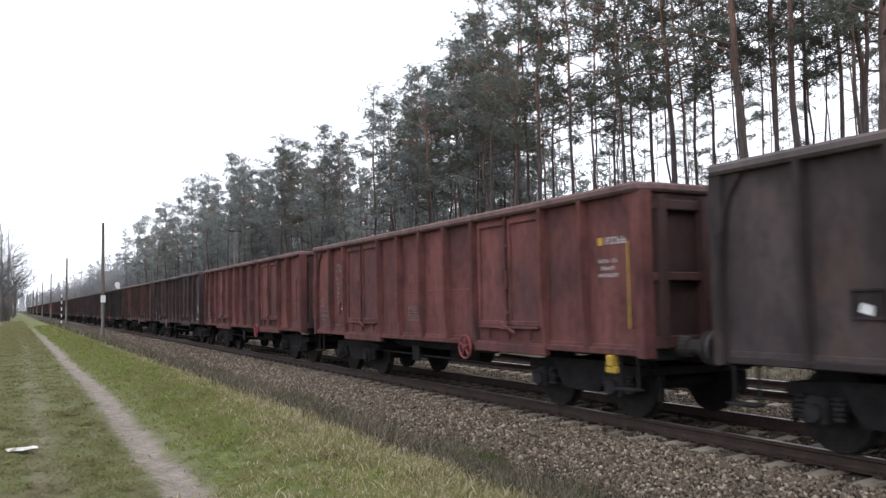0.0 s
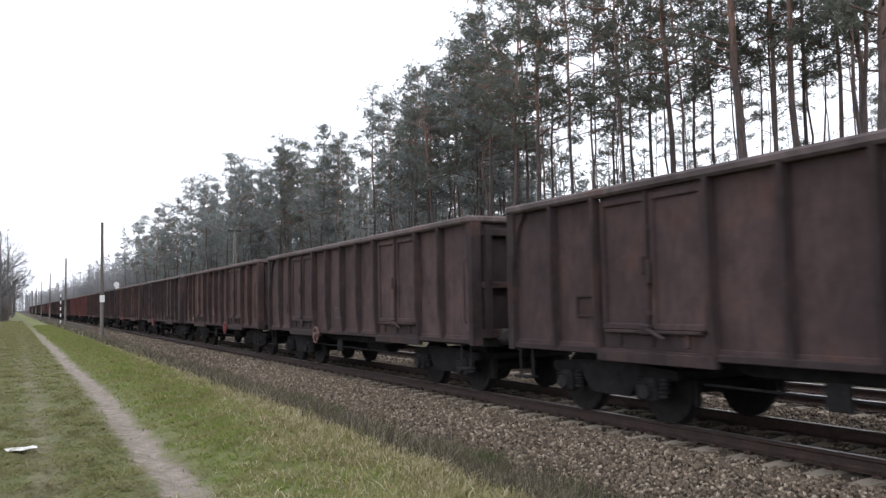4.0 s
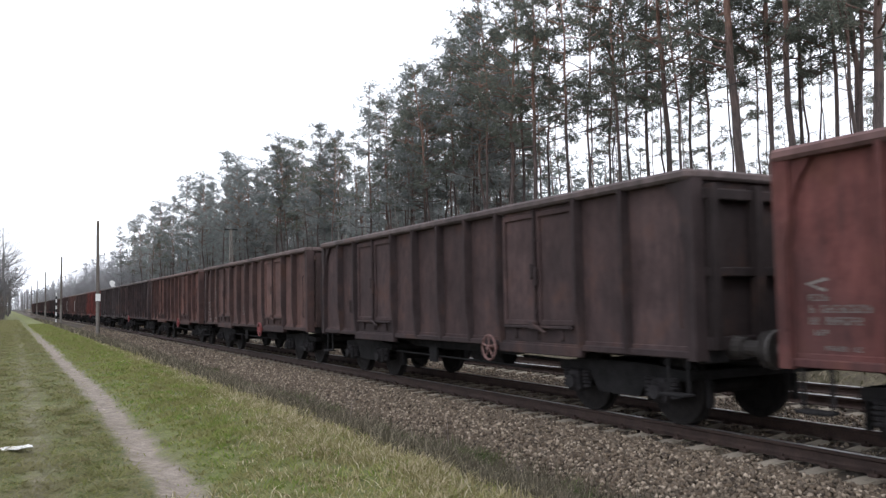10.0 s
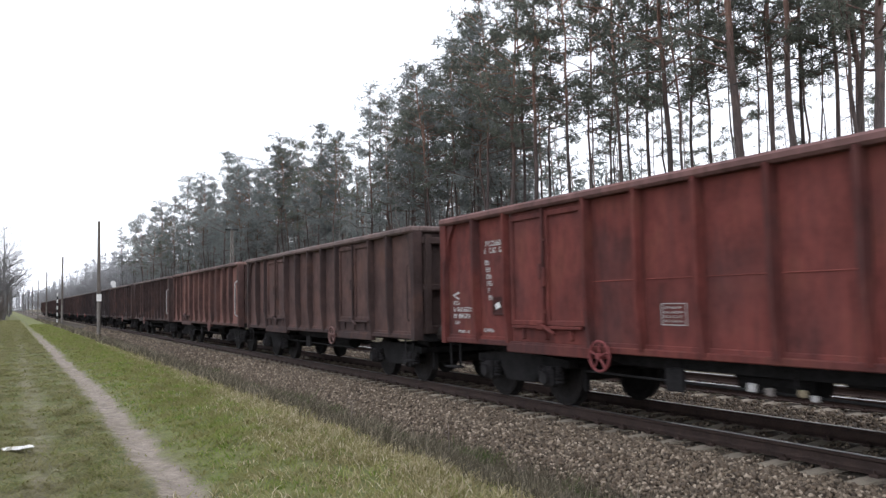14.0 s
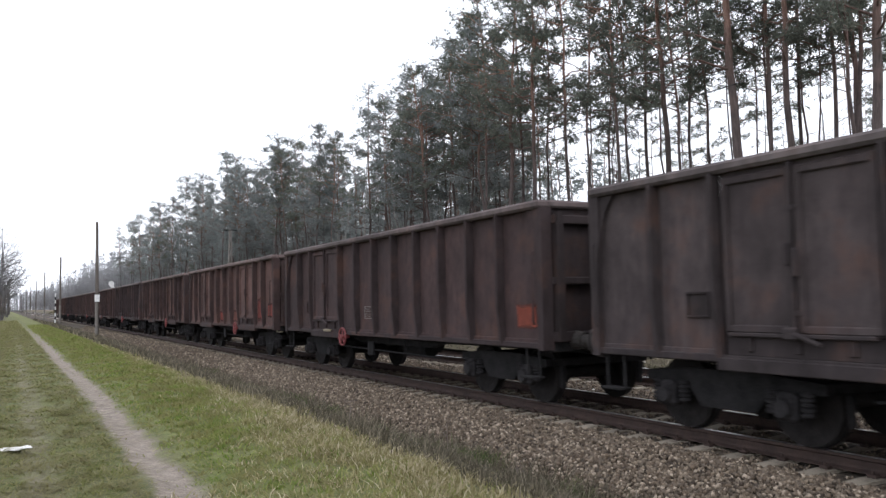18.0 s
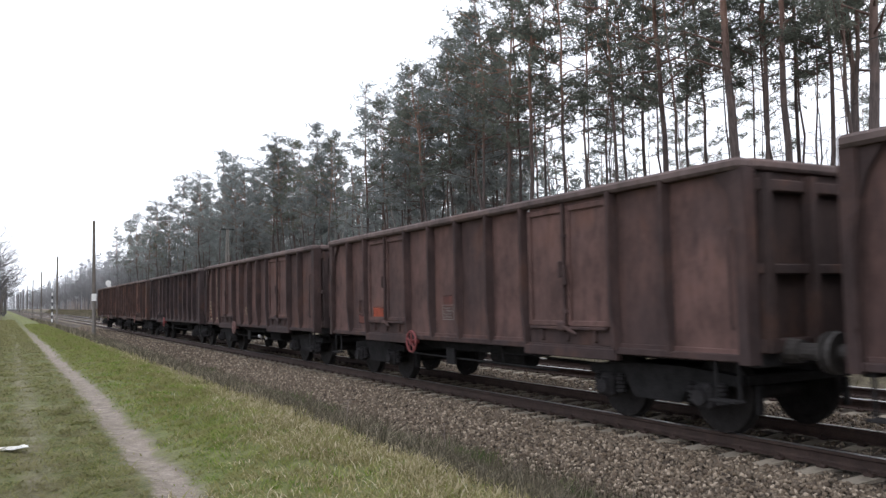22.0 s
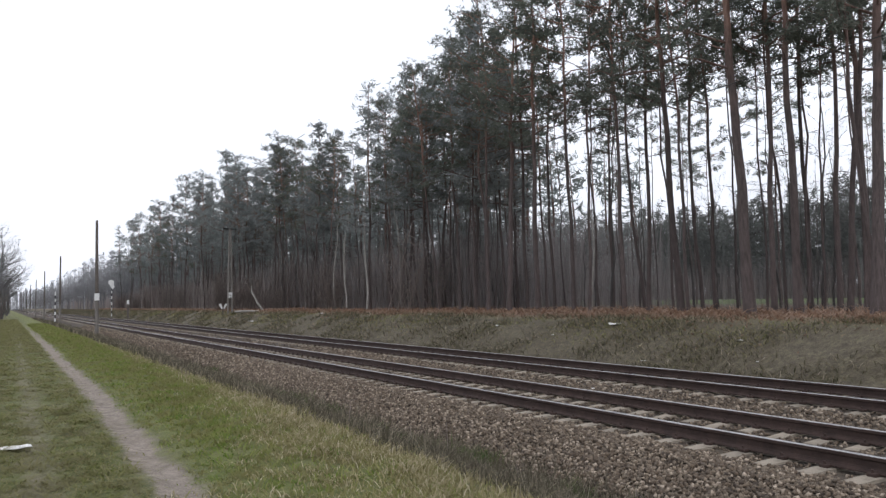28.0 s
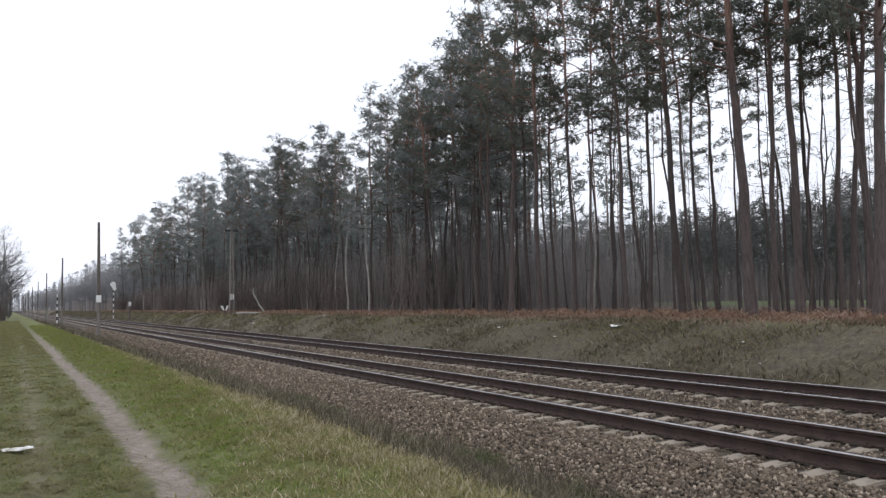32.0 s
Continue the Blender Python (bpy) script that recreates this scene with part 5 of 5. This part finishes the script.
def stand(kind, x, y, size=1.0, lean=(0.0, 0.0), turn=None):
    """Sets a tree on the ground, the first of a kind itself and then copies of it."""
    a = random.uniform(0, 360) if turn is None else turn
    m = pose(x, y, float(ground_z(x, y)), lean[0], lean[1], 0) @ pose(0, 0, 0, 0, 0, a) @ Matrix.Scale(size / kind.scale[0], 4)
    if kind in PLACED:
        return copy_thing(kind, m)
    PLACED.add(kind)
    kind.matrix_basis = m
    return kind


def far_wood(name, count, x0, x1, y0, y1, label, tall=18.0, low=0.30, pads=34, leaf=None):
    """Distant wood beyond the clearing: stems and ragged crowns too far to tell apart, in one object."""
    r = np.random.default_rng(91 + count)
    stems, x, y = Heap(), r.uniform(x0, x1, count), r.uniform(y0, y1, count)
    tips = []
    for a, b in zip(x, y):
        z, h = float(ground_z(a, b)), tall * r.uniform(0.8, 1.1)
        stems.add(*tube_rings(np.array([[a, b, z - 0.2], [a + r.normal(0, 0.2), b, z + h * 0.55], [a + r.normal(0, 0.4), b, z + h]]), np.array([0.17, 0.13, 0.04]), 4))
        k = pads
        t = r.uniform(low, 1.0, k)
        w = 2.6 * (1.05 - t) ** 0.6
        an = r.uniform(0, 6.28, k)
        tips.append(np.stack([a + w * np.cos(an) * r.random(k), b + w * np.sin(an) * r.random(k), z + h * t], -1))
    tagged(new(name + "_stems", stems.mesh(name + "_stems", leaf or M_PINE)), "distant pine stems beyond the clearing", "woods", kind="stuff")
    h = Heap()
    h.add(*tufts(r, np.concatenate(tips), 1.0, 7))
    tagged(new(name + "_crowns", h.mesh(name + "_crowns", leaf or M_HAZED_NEEDLE)), label, "woods", kind="stuff")


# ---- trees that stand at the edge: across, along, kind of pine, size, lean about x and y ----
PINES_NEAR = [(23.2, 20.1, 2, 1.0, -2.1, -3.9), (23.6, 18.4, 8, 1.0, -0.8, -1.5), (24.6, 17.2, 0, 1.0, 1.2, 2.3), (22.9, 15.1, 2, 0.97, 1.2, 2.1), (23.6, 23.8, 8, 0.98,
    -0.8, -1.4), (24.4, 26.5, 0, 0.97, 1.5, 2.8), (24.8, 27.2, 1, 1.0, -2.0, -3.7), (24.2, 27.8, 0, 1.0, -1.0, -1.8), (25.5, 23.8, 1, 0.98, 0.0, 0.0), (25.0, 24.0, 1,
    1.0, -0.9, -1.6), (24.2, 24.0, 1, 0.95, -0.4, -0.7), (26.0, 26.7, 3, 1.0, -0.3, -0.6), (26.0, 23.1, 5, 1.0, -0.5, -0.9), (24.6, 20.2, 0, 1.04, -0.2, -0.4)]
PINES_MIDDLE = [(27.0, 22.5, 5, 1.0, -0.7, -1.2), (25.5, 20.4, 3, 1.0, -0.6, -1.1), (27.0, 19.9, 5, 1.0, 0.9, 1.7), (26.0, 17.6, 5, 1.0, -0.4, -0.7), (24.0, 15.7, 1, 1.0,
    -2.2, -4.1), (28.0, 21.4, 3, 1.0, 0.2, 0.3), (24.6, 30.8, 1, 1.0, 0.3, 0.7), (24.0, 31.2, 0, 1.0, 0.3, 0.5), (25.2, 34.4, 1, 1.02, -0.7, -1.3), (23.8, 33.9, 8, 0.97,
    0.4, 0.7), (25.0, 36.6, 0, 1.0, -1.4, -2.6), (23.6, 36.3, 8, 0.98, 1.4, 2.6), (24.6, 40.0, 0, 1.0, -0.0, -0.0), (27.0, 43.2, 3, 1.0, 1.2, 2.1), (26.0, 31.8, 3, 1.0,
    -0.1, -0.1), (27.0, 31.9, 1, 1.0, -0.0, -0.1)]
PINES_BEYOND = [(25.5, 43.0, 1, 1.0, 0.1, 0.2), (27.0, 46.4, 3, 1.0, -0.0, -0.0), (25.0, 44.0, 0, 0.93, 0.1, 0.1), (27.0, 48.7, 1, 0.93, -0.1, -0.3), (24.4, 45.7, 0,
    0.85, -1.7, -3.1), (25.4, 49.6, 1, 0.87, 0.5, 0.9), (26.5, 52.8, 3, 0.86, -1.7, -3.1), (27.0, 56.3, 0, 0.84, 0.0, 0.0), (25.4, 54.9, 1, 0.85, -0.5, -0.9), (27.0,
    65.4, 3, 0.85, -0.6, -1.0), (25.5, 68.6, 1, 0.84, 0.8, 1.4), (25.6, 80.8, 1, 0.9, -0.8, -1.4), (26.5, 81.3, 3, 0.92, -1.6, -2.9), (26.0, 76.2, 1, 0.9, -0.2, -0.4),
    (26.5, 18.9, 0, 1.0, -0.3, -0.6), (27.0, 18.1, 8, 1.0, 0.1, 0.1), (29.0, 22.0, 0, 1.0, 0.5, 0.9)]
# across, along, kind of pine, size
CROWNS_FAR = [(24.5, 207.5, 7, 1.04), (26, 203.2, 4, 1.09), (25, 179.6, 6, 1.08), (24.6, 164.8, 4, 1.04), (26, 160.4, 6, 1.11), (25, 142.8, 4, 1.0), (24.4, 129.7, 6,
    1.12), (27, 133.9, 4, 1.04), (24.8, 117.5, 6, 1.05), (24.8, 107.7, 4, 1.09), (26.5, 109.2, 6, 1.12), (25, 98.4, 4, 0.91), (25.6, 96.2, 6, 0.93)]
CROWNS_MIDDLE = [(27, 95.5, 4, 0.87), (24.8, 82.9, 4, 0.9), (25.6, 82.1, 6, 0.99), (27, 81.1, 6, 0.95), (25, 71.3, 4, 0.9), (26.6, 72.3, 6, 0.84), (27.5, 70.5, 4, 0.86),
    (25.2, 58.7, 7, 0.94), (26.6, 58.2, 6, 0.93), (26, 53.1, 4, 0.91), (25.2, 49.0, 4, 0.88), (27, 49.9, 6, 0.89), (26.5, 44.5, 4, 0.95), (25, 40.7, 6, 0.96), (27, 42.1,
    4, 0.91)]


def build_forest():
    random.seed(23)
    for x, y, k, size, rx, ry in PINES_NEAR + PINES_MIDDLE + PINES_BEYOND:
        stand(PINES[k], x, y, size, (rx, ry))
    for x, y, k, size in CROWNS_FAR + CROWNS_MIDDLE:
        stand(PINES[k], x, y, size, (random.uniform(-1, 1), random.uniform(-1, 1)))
    # the edge goes on along the line, and the wood behind it
    y = 86.0
    while y < 205:
        stand(PINES[random.choice((4, 4, 1, 6, 6, 0))], random.uniform(25, 30), y, random.uniform(0.80, 0.96))
        y += random.uniform(1.6, 3.2) * (1 + y / 220)
    for _ in range(40):
        y = 62 + 130 * random.random() ** 1.2
        stand(PINES[random.choice((0, 1, 3, 4, 4, 6, 6))], random.uniform(28, 36) + 0.05 * y, y, random.uniform(0.82, 0.95))
    # thinner wood behind the first rows
    for _ in range(9):
        stand(PINES[random.choice((3, 5, 5))], random.uniform(29, 50), random.uniform(28, 46), random.uniform(0.8, 1.0), (random.uniform(-3, 1), random.uniform(-2, 1)))
    for _ in range(6):
        stand(PINES[random.choice((1, 3))], random.uniform(29, 44), random.uniform(16, 38), random.uniform(0.92, 1.05), (random.uniform(-2, 1), random.uniform(-2, 1)))
    for _ in range(44):
        y = 44 + 120 * random.random() ** 1.2
        stand(random.choice(SLIM), random.uniform(24.5, 33), y, random.uniform(0.6, 1.1))
    for _ in range(24):
        stand(random.choice(SLIM), random.uniform(26, 42), random.uniform(12, 36), random.uniform(0.6, 1.0), (random.uniform(-3, 3), random.uniform(-3, 3)))
    for x, y, size, rx, ry in ((25.0, 65.8, 0.75, 0.5, 1.5), (24.6, 58.0, 1.2, -0.5, -1.0), (25.4, 31.6, 0.7, 1.0, 1.0), (25.4, 83.6, 0.8, 2.0, 2.0), (26.0, 76.5, 0.7, 1.5, 2.0), (24.8, 52.0, 0.9, -1.0, -2.0)):
        stand(BIRCH, x, y, size, (rx, ry))
    for _ in range(8):
        stand(BIRCH, random.uniform(25, 30), random.uniform(60, 130), random.uniform(0.7, 1.0))
    for _ in range(130):
        y = 48 + 170 * random.random() ** 1.2
        stand(random.choice(SHRUBS), random.uniform(23.5, 33), y, random.uniform(1.2, 2.4))
    far_wood("far_wood", 800, 108, 160, -10, 200, "far dark green pine wood beyond the clearing", 18.0, 0.22, 44, M_HAZED_FOREST)
    n = 16000
    blades("far_thicket", rng.uniform(104, 135, n), rng.uniform(-10, 220, n), 6.0, 0.05, 0.12, M_BRUSH, "grey-brown brush under the far pines", "undergrowth")
    far_wood("inner_wood", 620, 35, 62, 62, 420, "dense dark wood behind the edge trees", 16.0, 0.08, 36)
    # brown thicket of saplings between the stems, the farther one coloured paler for haze
    for name, count, y0, y1, mat in (("sapling_thicket", 6500, 46, 105, M_BRUSH), ("pale_thicket", 11000, 85, 430, M_HAZED_SAPLING)):
        y = y0 + (y1 - y0) * rng.random(count) ** 1.3
        x = rng.uniform(24 + 2 * (y0 < 60), 46, count)
        blades(name, x, y, np.interp(x, [24, 30, 46], [3.6, 5.5, 7.5]), np.interp(y, [30, 120, 360], [0.016, 0.03, 0.06]), 0.16, mat, "grey-brown thicket of bare saplings", "undergrowth")
    n = 700
    blades("sapling_group", rng.uniform(26, 42, n), rng.uniform(9, 36, n), 2.2, 0.009, 0.22, M_TWIG, "a few bare saplings among the pines", "undergrowth")

    # trees behind the first row where the wood is densest
    for j in range(9):
        y = 40 + 26 * (j + random.random()) / 9
        stand(PINES[(0, 6, 1, 4)[j % 4]], random.uniform(28.5, 37), y, random.uniform(0.84, 0.96))
    for _ in range(9):
        stand(SLIM[random.choice((0, 2))], random.uniform(27, 36), random.uniform(34, 60), random.uniform(0.7, 1.1))


build_forest()

# ---- beside the line ----


def hang(name, a, b, sag, r, label):
    """A wire between two poles."""
    n = 16
    t = np.linspace(0, 1, n)
    pts = np.asarray(a)[None] * (1 - t)[:, None] + np.asarray(b)[None] * t[:, None]
    pts[:, 2] -= sag * 4 * t * (1 - t)
    h = Heap()
    h.add(*tube_rings(pts, np.full(n, r), 5))
    return tagged(new(name, h.mesh(name, M_WIRE)), label, "wire")


def left_pole():
    pole = tagged(new("line_pole"), "slender grey concrete line pole beside the ballast", "pole", "line poles")
    bm = bmesh.new()
    rod(bm, (0, 0, -0.4), (0, 0, 2.6), 0.16, 0.14, 10)
    part("footing", bm, M_CONCRETE, pole, "grey concrete lower pole")
    bm = bmesh.new()
    rod(bm, (0, 0, 2.6), (0, 0, 9.0), 0.14, 0.10, 10)
    part("shaft", bm, M_DARKPOLE, pole, "weathered dark pole shaft")
    bm = bmesh.new()
    rod(bm, (0, 0, 6.2), (0.55, 0, 6.3), 0.025, None, 6)
    rod(bm, (0.5, 0, 6.3), (0.5, 0, 6.48), 0.05, 0.035, 8)
    part("insulator_arm", bm, M_IRON, pole)
    return pole


def right_pole():
    """Two-legged concrete pole."""
    pole = tagged(new("twin_leg_pole"), "grey two-legged concrete pole on the bank", "pole", "line poles")
    for s in (-1, 1):
        bm = bmesh.new()
        rod(bm, (s * 0.22, 0, -0.4), (s * 0.07, 0, 8.4), 0.10, 0.065, 6)
        part("leg", bm, M_CONCRETE, pole)
    for z in (1.4, 2.9, 4.4, 5.9, 7.4):
        bm = bmesh.new()
        box(bm, (0, 0, z), (0.40 - 0.03 * z, 0.10, 0.12), 0.015)
        part("rung", bm, M_CONCRETE, pole)
    bm = bmesh.new()
    box(bm, (0, 0, 8.3), (1.3, 0.09, 0.10), 0.01)
    part("cross_arm", bm, M_IRON, pole)
    bm = bmesh.new()
    box(bm, (0, -0.14, 1.75), (0.34, 0.02, 0.52), 0.004)
    plate = part("number_plate", bm, M_WHITE, pole, "white enamel plate")
    bm = bmesh.new()
    for z in (1.88, 1.72, 1.56):
        box(bm, (0, -0.153, z), (0.2, 0.006, 0.07))
    part("plate_bars", bm, M_BLACK, plate)
    return pole


def banded_post(name, height, r, bands, label):
    """A post painted in black and white bands."""
    post = tagged(new(name), label, "post")
    for i in range(bands):
        bm = bmesh.new()
        rod(bm, (0, 0, height * i / bands - (0.3 if i == 0 else 0)), (0, 0, height * (i + 1) / bands), r, None, 10)
        part("band", bm, M_WHITE if i % 2 else M_BLACK, post)
    return post


def scrap(name, x, y, size, label, lift=0.02, tall=1.0, turn=None):
    """A crumpled sheet of paper."""
    n = 6
    g = np.linspace(-0.5, 0.5, n)
    gx, gy = np.meshgrid(g, g, indexing="ij")
    z = tall * (0.18 * rng.random((n, n)) + 0.12 * np.abs(gx))
    v = np.stack([gx * size, gy * size * 0.6, z * size], -1).reshape(-1, 3)
    i = np.arange(n * n).reshape(n, n)
    f = np.stack([i[:-1, :-1], i[1:, :-1], i[1:, 1:], i[:-1, 1:]], -1).reshape(-1, 4)
    o = tagged(new(name, fast_mesh(name, np.concatenate([v, v - [0, 0, 0.006]]), np.concatenate([f, f[:, ::-1] + n * n]), M_PAPER)), label, "litter")
    o.matrix_basis = pose(x, y, float(ground_z(x, y)) + lift, 0, 0, random.uniform(0, 180) if turn is None else turn)
    return o


def build_props():
    one = left_pole()
    ys = [69.0 + 49.5 * i for i in range(9)]
    for i, y in enumerate(ys):
        m = pose(6.30, y, float(ground_z(6.3, y)), 0, random.uniform(-0.5, 0.5), 0)
        if i:
            copy_thing(one, m)
        else:
            one.matrix_basis = m
    # the nearest one carries a white plate
    bm = bmesh.new()
    box(bm, (0, -0.19, 2.95), (0.36, 0.02, 0.56), 0.004)
    part("plate", bm, M_WHITE, one, "white plate on the pole")
    for a, b in zip([20.0] + ys[:3], ys[:4]):
        hang("overhead_wire", (6.8, a, 6.1), (6.8, b, 6.1), 0.35, 0.008, "thin dark wire between line poles")
    two = right_pole()
    two.matrix_basis = pose(19.4, 80.0, float(ground_z(19.4, 80)), 0, 0, 0)
    hang("overhead_wire", (19.4, -28.0, 9.2), (19.4, 80.0, 9.2), 1.1, 0.016, "thin dark wire between line poles")
    copy_thing(two, pose(19.4, -28.0, float(ground_z(19.4, -28)), 0, 0, 0))
    # distant signal, marker posts and the V-shaped board beyond the tracks
    sig = banded_post("signal_post", 4.8, 0.075, 10, "black and white banded signal post with a white disc")
    sig.matrix_basis = pose(15.6, 146.0, float(ground_z(15.6, 146)) + 0.1, 0, 0, 0)
    bm = bmesh.new()
    rod(bm, (-0.1, -0.1, 6.15), (-0.1, -0.14, 6.15), 0.44, None, 24)
    part("disc", bm, M_WHITE, sig, "white signal disc")
    bm = bmesh.new()
    rod(bm, (0, 0, 4.8), (0, 0, 6.5), 0.06, None, 8)
    part("mast_head", bm, M_IRON, sig)
    bm = bmesh.new()
    slab(bm, [(-0.3, 5.7), (0.12, 5.0), (0.5, 5.45), (0.2, 5.95)], "y", -0.12, -0.09)
    part("lower_plate", bm, M_WHITE, sig, "white slanted plate")
    left = banded_post("banded_post", 4.4, 0.085, 10, "black and white banded post by the ballast")
    left.matrix_basis = pose(5.85, 121.0, float(ground_z(5.85, 121)), 0, 0, 0)
    low = tagged(new("marker_post"), "dark marker post with a white head", "post")
    low.matrix_basis = pose(16.2, 130.0, float(ground_z(16.2, 130)) + 0.3, 0, 0, 0)
    bm = bmesh.new()
    box(bm, (0, 0, 1.0), (0.30, 0.16, 2.4), 0.02)
    part("stake", bm, M_DARKPOLE, low)
    bm = bmesh.new()
    box(bm, (0, 0, 2.5), (0.36, 0.2, 0.6), 0.03)
    part("head", bm, M_WHITE, low, "white painted head")
    vee = tagged(new("gradient_board"), "white V-shaped board on a short post", "sign")
    vee.matrix_basis = pose(18.7, 80.0, float(ground_z(18.7, 80)) + 0.1, 0, 0, 0)
    bm = bmesh.new()
    rod(bm, (0, 0, -0.2), (0, 0, 0.7), 0.05, None, 8)
    part("stake", bm, M_DARKPOLE, vee)
    for s in (-1, 1):
        bm = bmesh.new()
        slab(bm, [(0.02 * s, 0.62), (0.16 * s, 0.60), (0.44 * s, 1.05), (0.20 * s, 1.10)], "y", -0.05, -0.02)
        part("arm_board", bm, M_WHITE, vee, "white painted board")
    # a bent, broken birch stem and the log beside it
    h = Heap()
    h.add(*tube_rings(np.array([[0.9, 0, 0.0], [0.75, 0, 0.4], [0.35, 0, 0.9], [0.1, 0, 1.5], [-0.15, 0, 1.9], [-0.1, 0, 2.5]]), np.array([0.11, 0.10, 0.10, 0.085, 0.07, 0.04]), 8))
    o = tagged(new("broken_birch", h.mesh("broken_birch", M_BIRCH, True)), "bent broken pale birch stem on the bank", "tree stem")
    o.matrix_basis = pose(20.6, 76.0, float(ground_z(20.6, 76)) - 0.05, 0, 0, -20)
    h = Heap()
    h.add(*tube_rings(np.array([[-1.3, 0, 0.08], [-0.4, 0.05, 0.1], [0.5, 0, 0.09], [1.0, 0, 0.08]]), np.array([0.09, 0.1, 0.1, 0.08]), 8))
    o = tagged(new("birch_log", h.mesh("birch_log", M_BIRCH, True)), "pale birch log lying on the bank", "log")
    o.matrix_basis = pose(19.9, 75.0, float(ground_z(19.9, 75)) + 0.02, 0, 0, -30)
    scrap("paper_scrap", 0.12, 11.1, 0.34, "crumpled white paper on the grass", 0.03, 0.35, 15)
    for x, y, s in ((18.9, 22.3, 0.42), (18.6, 29.5, 0.25), (18.3, 16.2, 0.2), (17.2, 19.0, 0.14), (18.0, 67.0, 0.5), (19.8, 55.0, 0.4), (20.0, 38.5, 0.25), (10.9, 13.6, 0.1), (18.2, 25.0, 0.14), (17.5, 15.0, 0.12)):
        scrap("paper_scrap", x, y, s, "small white scrap of litter")
    # dry weed stalks at the foot of the ballast
    for x, y, t in ((5.55, 6.35, 0.42), (5.2, 9.6, 0.55), (5.35, 8.1, 0.3), (5.0, 12.6, 0.5), (5.4, 11.1, 0.35)):
        h = Heap()
        h.add(*tube_rings(np.array([[0, 0, -0.05], [0.01, 0.01, t * 0.5], [0.04, 0.0, t]]), np.array([0.009, 0.007, 0.004]), 5))
        for j in range(4):
            z = t * random.uniform(0.5, 1.0)
            h.add(*tube_rings(np.array([[0.02, 0, z], [0.05 * random.choice((-1, 1)), random.uniform(-0.05, 0.05), z + 0.05], [0.07 * random.choice((-1, 1)), random.uniform(-0.06, 0.06), z + 0.07]]), np.array([0.005, 0.004, 0.003]), 4))
        o = tagged(new("weed_stalk", h.mesh("weed_stalk", M_TWIG)), "dry dark weed stalk at the ballast foot", "weed")
        o.matrix_basis = pose(x, y, float(ground_z(x, y)), 0, 0, random.uniform(0, 360))
    # woods that close the view along the line, haze carried in their greys
    big = bare_tree("roadside_tree", 77, 15.0, 0.28, M_HAZED_OLDBARK, "old leafless roadside tree far down the path", True, 0.2, 30)
    big.matrix_basis = pose(-0.7, 150.0, 0, 0, 0, 40)
    for x, y, a in ((-3.0, 160, 150), (-2.2, 135, 300), (-1.4, 185, 100), (-3.4, 205, 250), (-0.6, 215, 20), (-2.6, 240, 200), (-1.0, 265, 310), (-4.5, 170, 80), (-5.5, 190, 170), (0.2, 300, 130)):
        copy_thing(big, pose(x + 0.7, y, 0, 0, 0, a))
    for k in range(7):
        stand(SHRUBS[k % 3], -1.2 - 0.3 * k, 142.0 + 9 * k, 2.2)
    y = 200.0
    while y < 950:
        stand(GREYTREE, random.uniform(22.5, 27), y, random.uniform(0.85, 1.1))
        y += random.uniform(3, 6) * (y / 240)
    far_wood("distant_wood", 480, 24, 60, 230, 960, "grey leafless woods far along the line", 17.0, 0.10, 26, M_HAZED_TWIG)
    far_wood("left_wood", 60, -60, -14, 420, 960, "grey leafless woods on the far side of the meadow", 15.0, 0.05, 34, M_HAZED_TWIG)
    far_wood("end_wood", 420, -70, 90, 1000, 1080, "hazy woods where the line vanishes", 22.0, 0.02, 40, M_HAZED_TWIG)


build_props()


# ---- what moves ----


def motions():
    times = [i * 0.5 for i in range(65)]
    for k, w in enumerate(TRAIN):
        walk(w, [(t, pose(NEAR, tail_at(t) - k * LENGTH - HALF, 0)) for t in times])
    for k, o in SPINNING:
        home = o.location.copy()
        rows, last = [(0.0, 0.0)], 0.0
        # the wheels roll while their wagon is near enough for it to be seen
        for i in range(1, 961):
            t = i / 30
            y = tail_at(t) - k * LENGTH - HALF
            if -25 < y < 48:
                step = (tail_at(t - 1 / 30) - tail_at(t)) / 0.46
                if rows[-1][0] < t - 1.5 / 30:
                    rows.append((t - 1 / 30, last))
                last += step
                rows.append((t, last))
        if rows[-1][0] < 32:
            rows.append((32.0, last))
        walk(o, [(t, Matrix.Translation(home) @ Matrix.Rotation(a, 4, "X")) for t, a in rows])


motions()
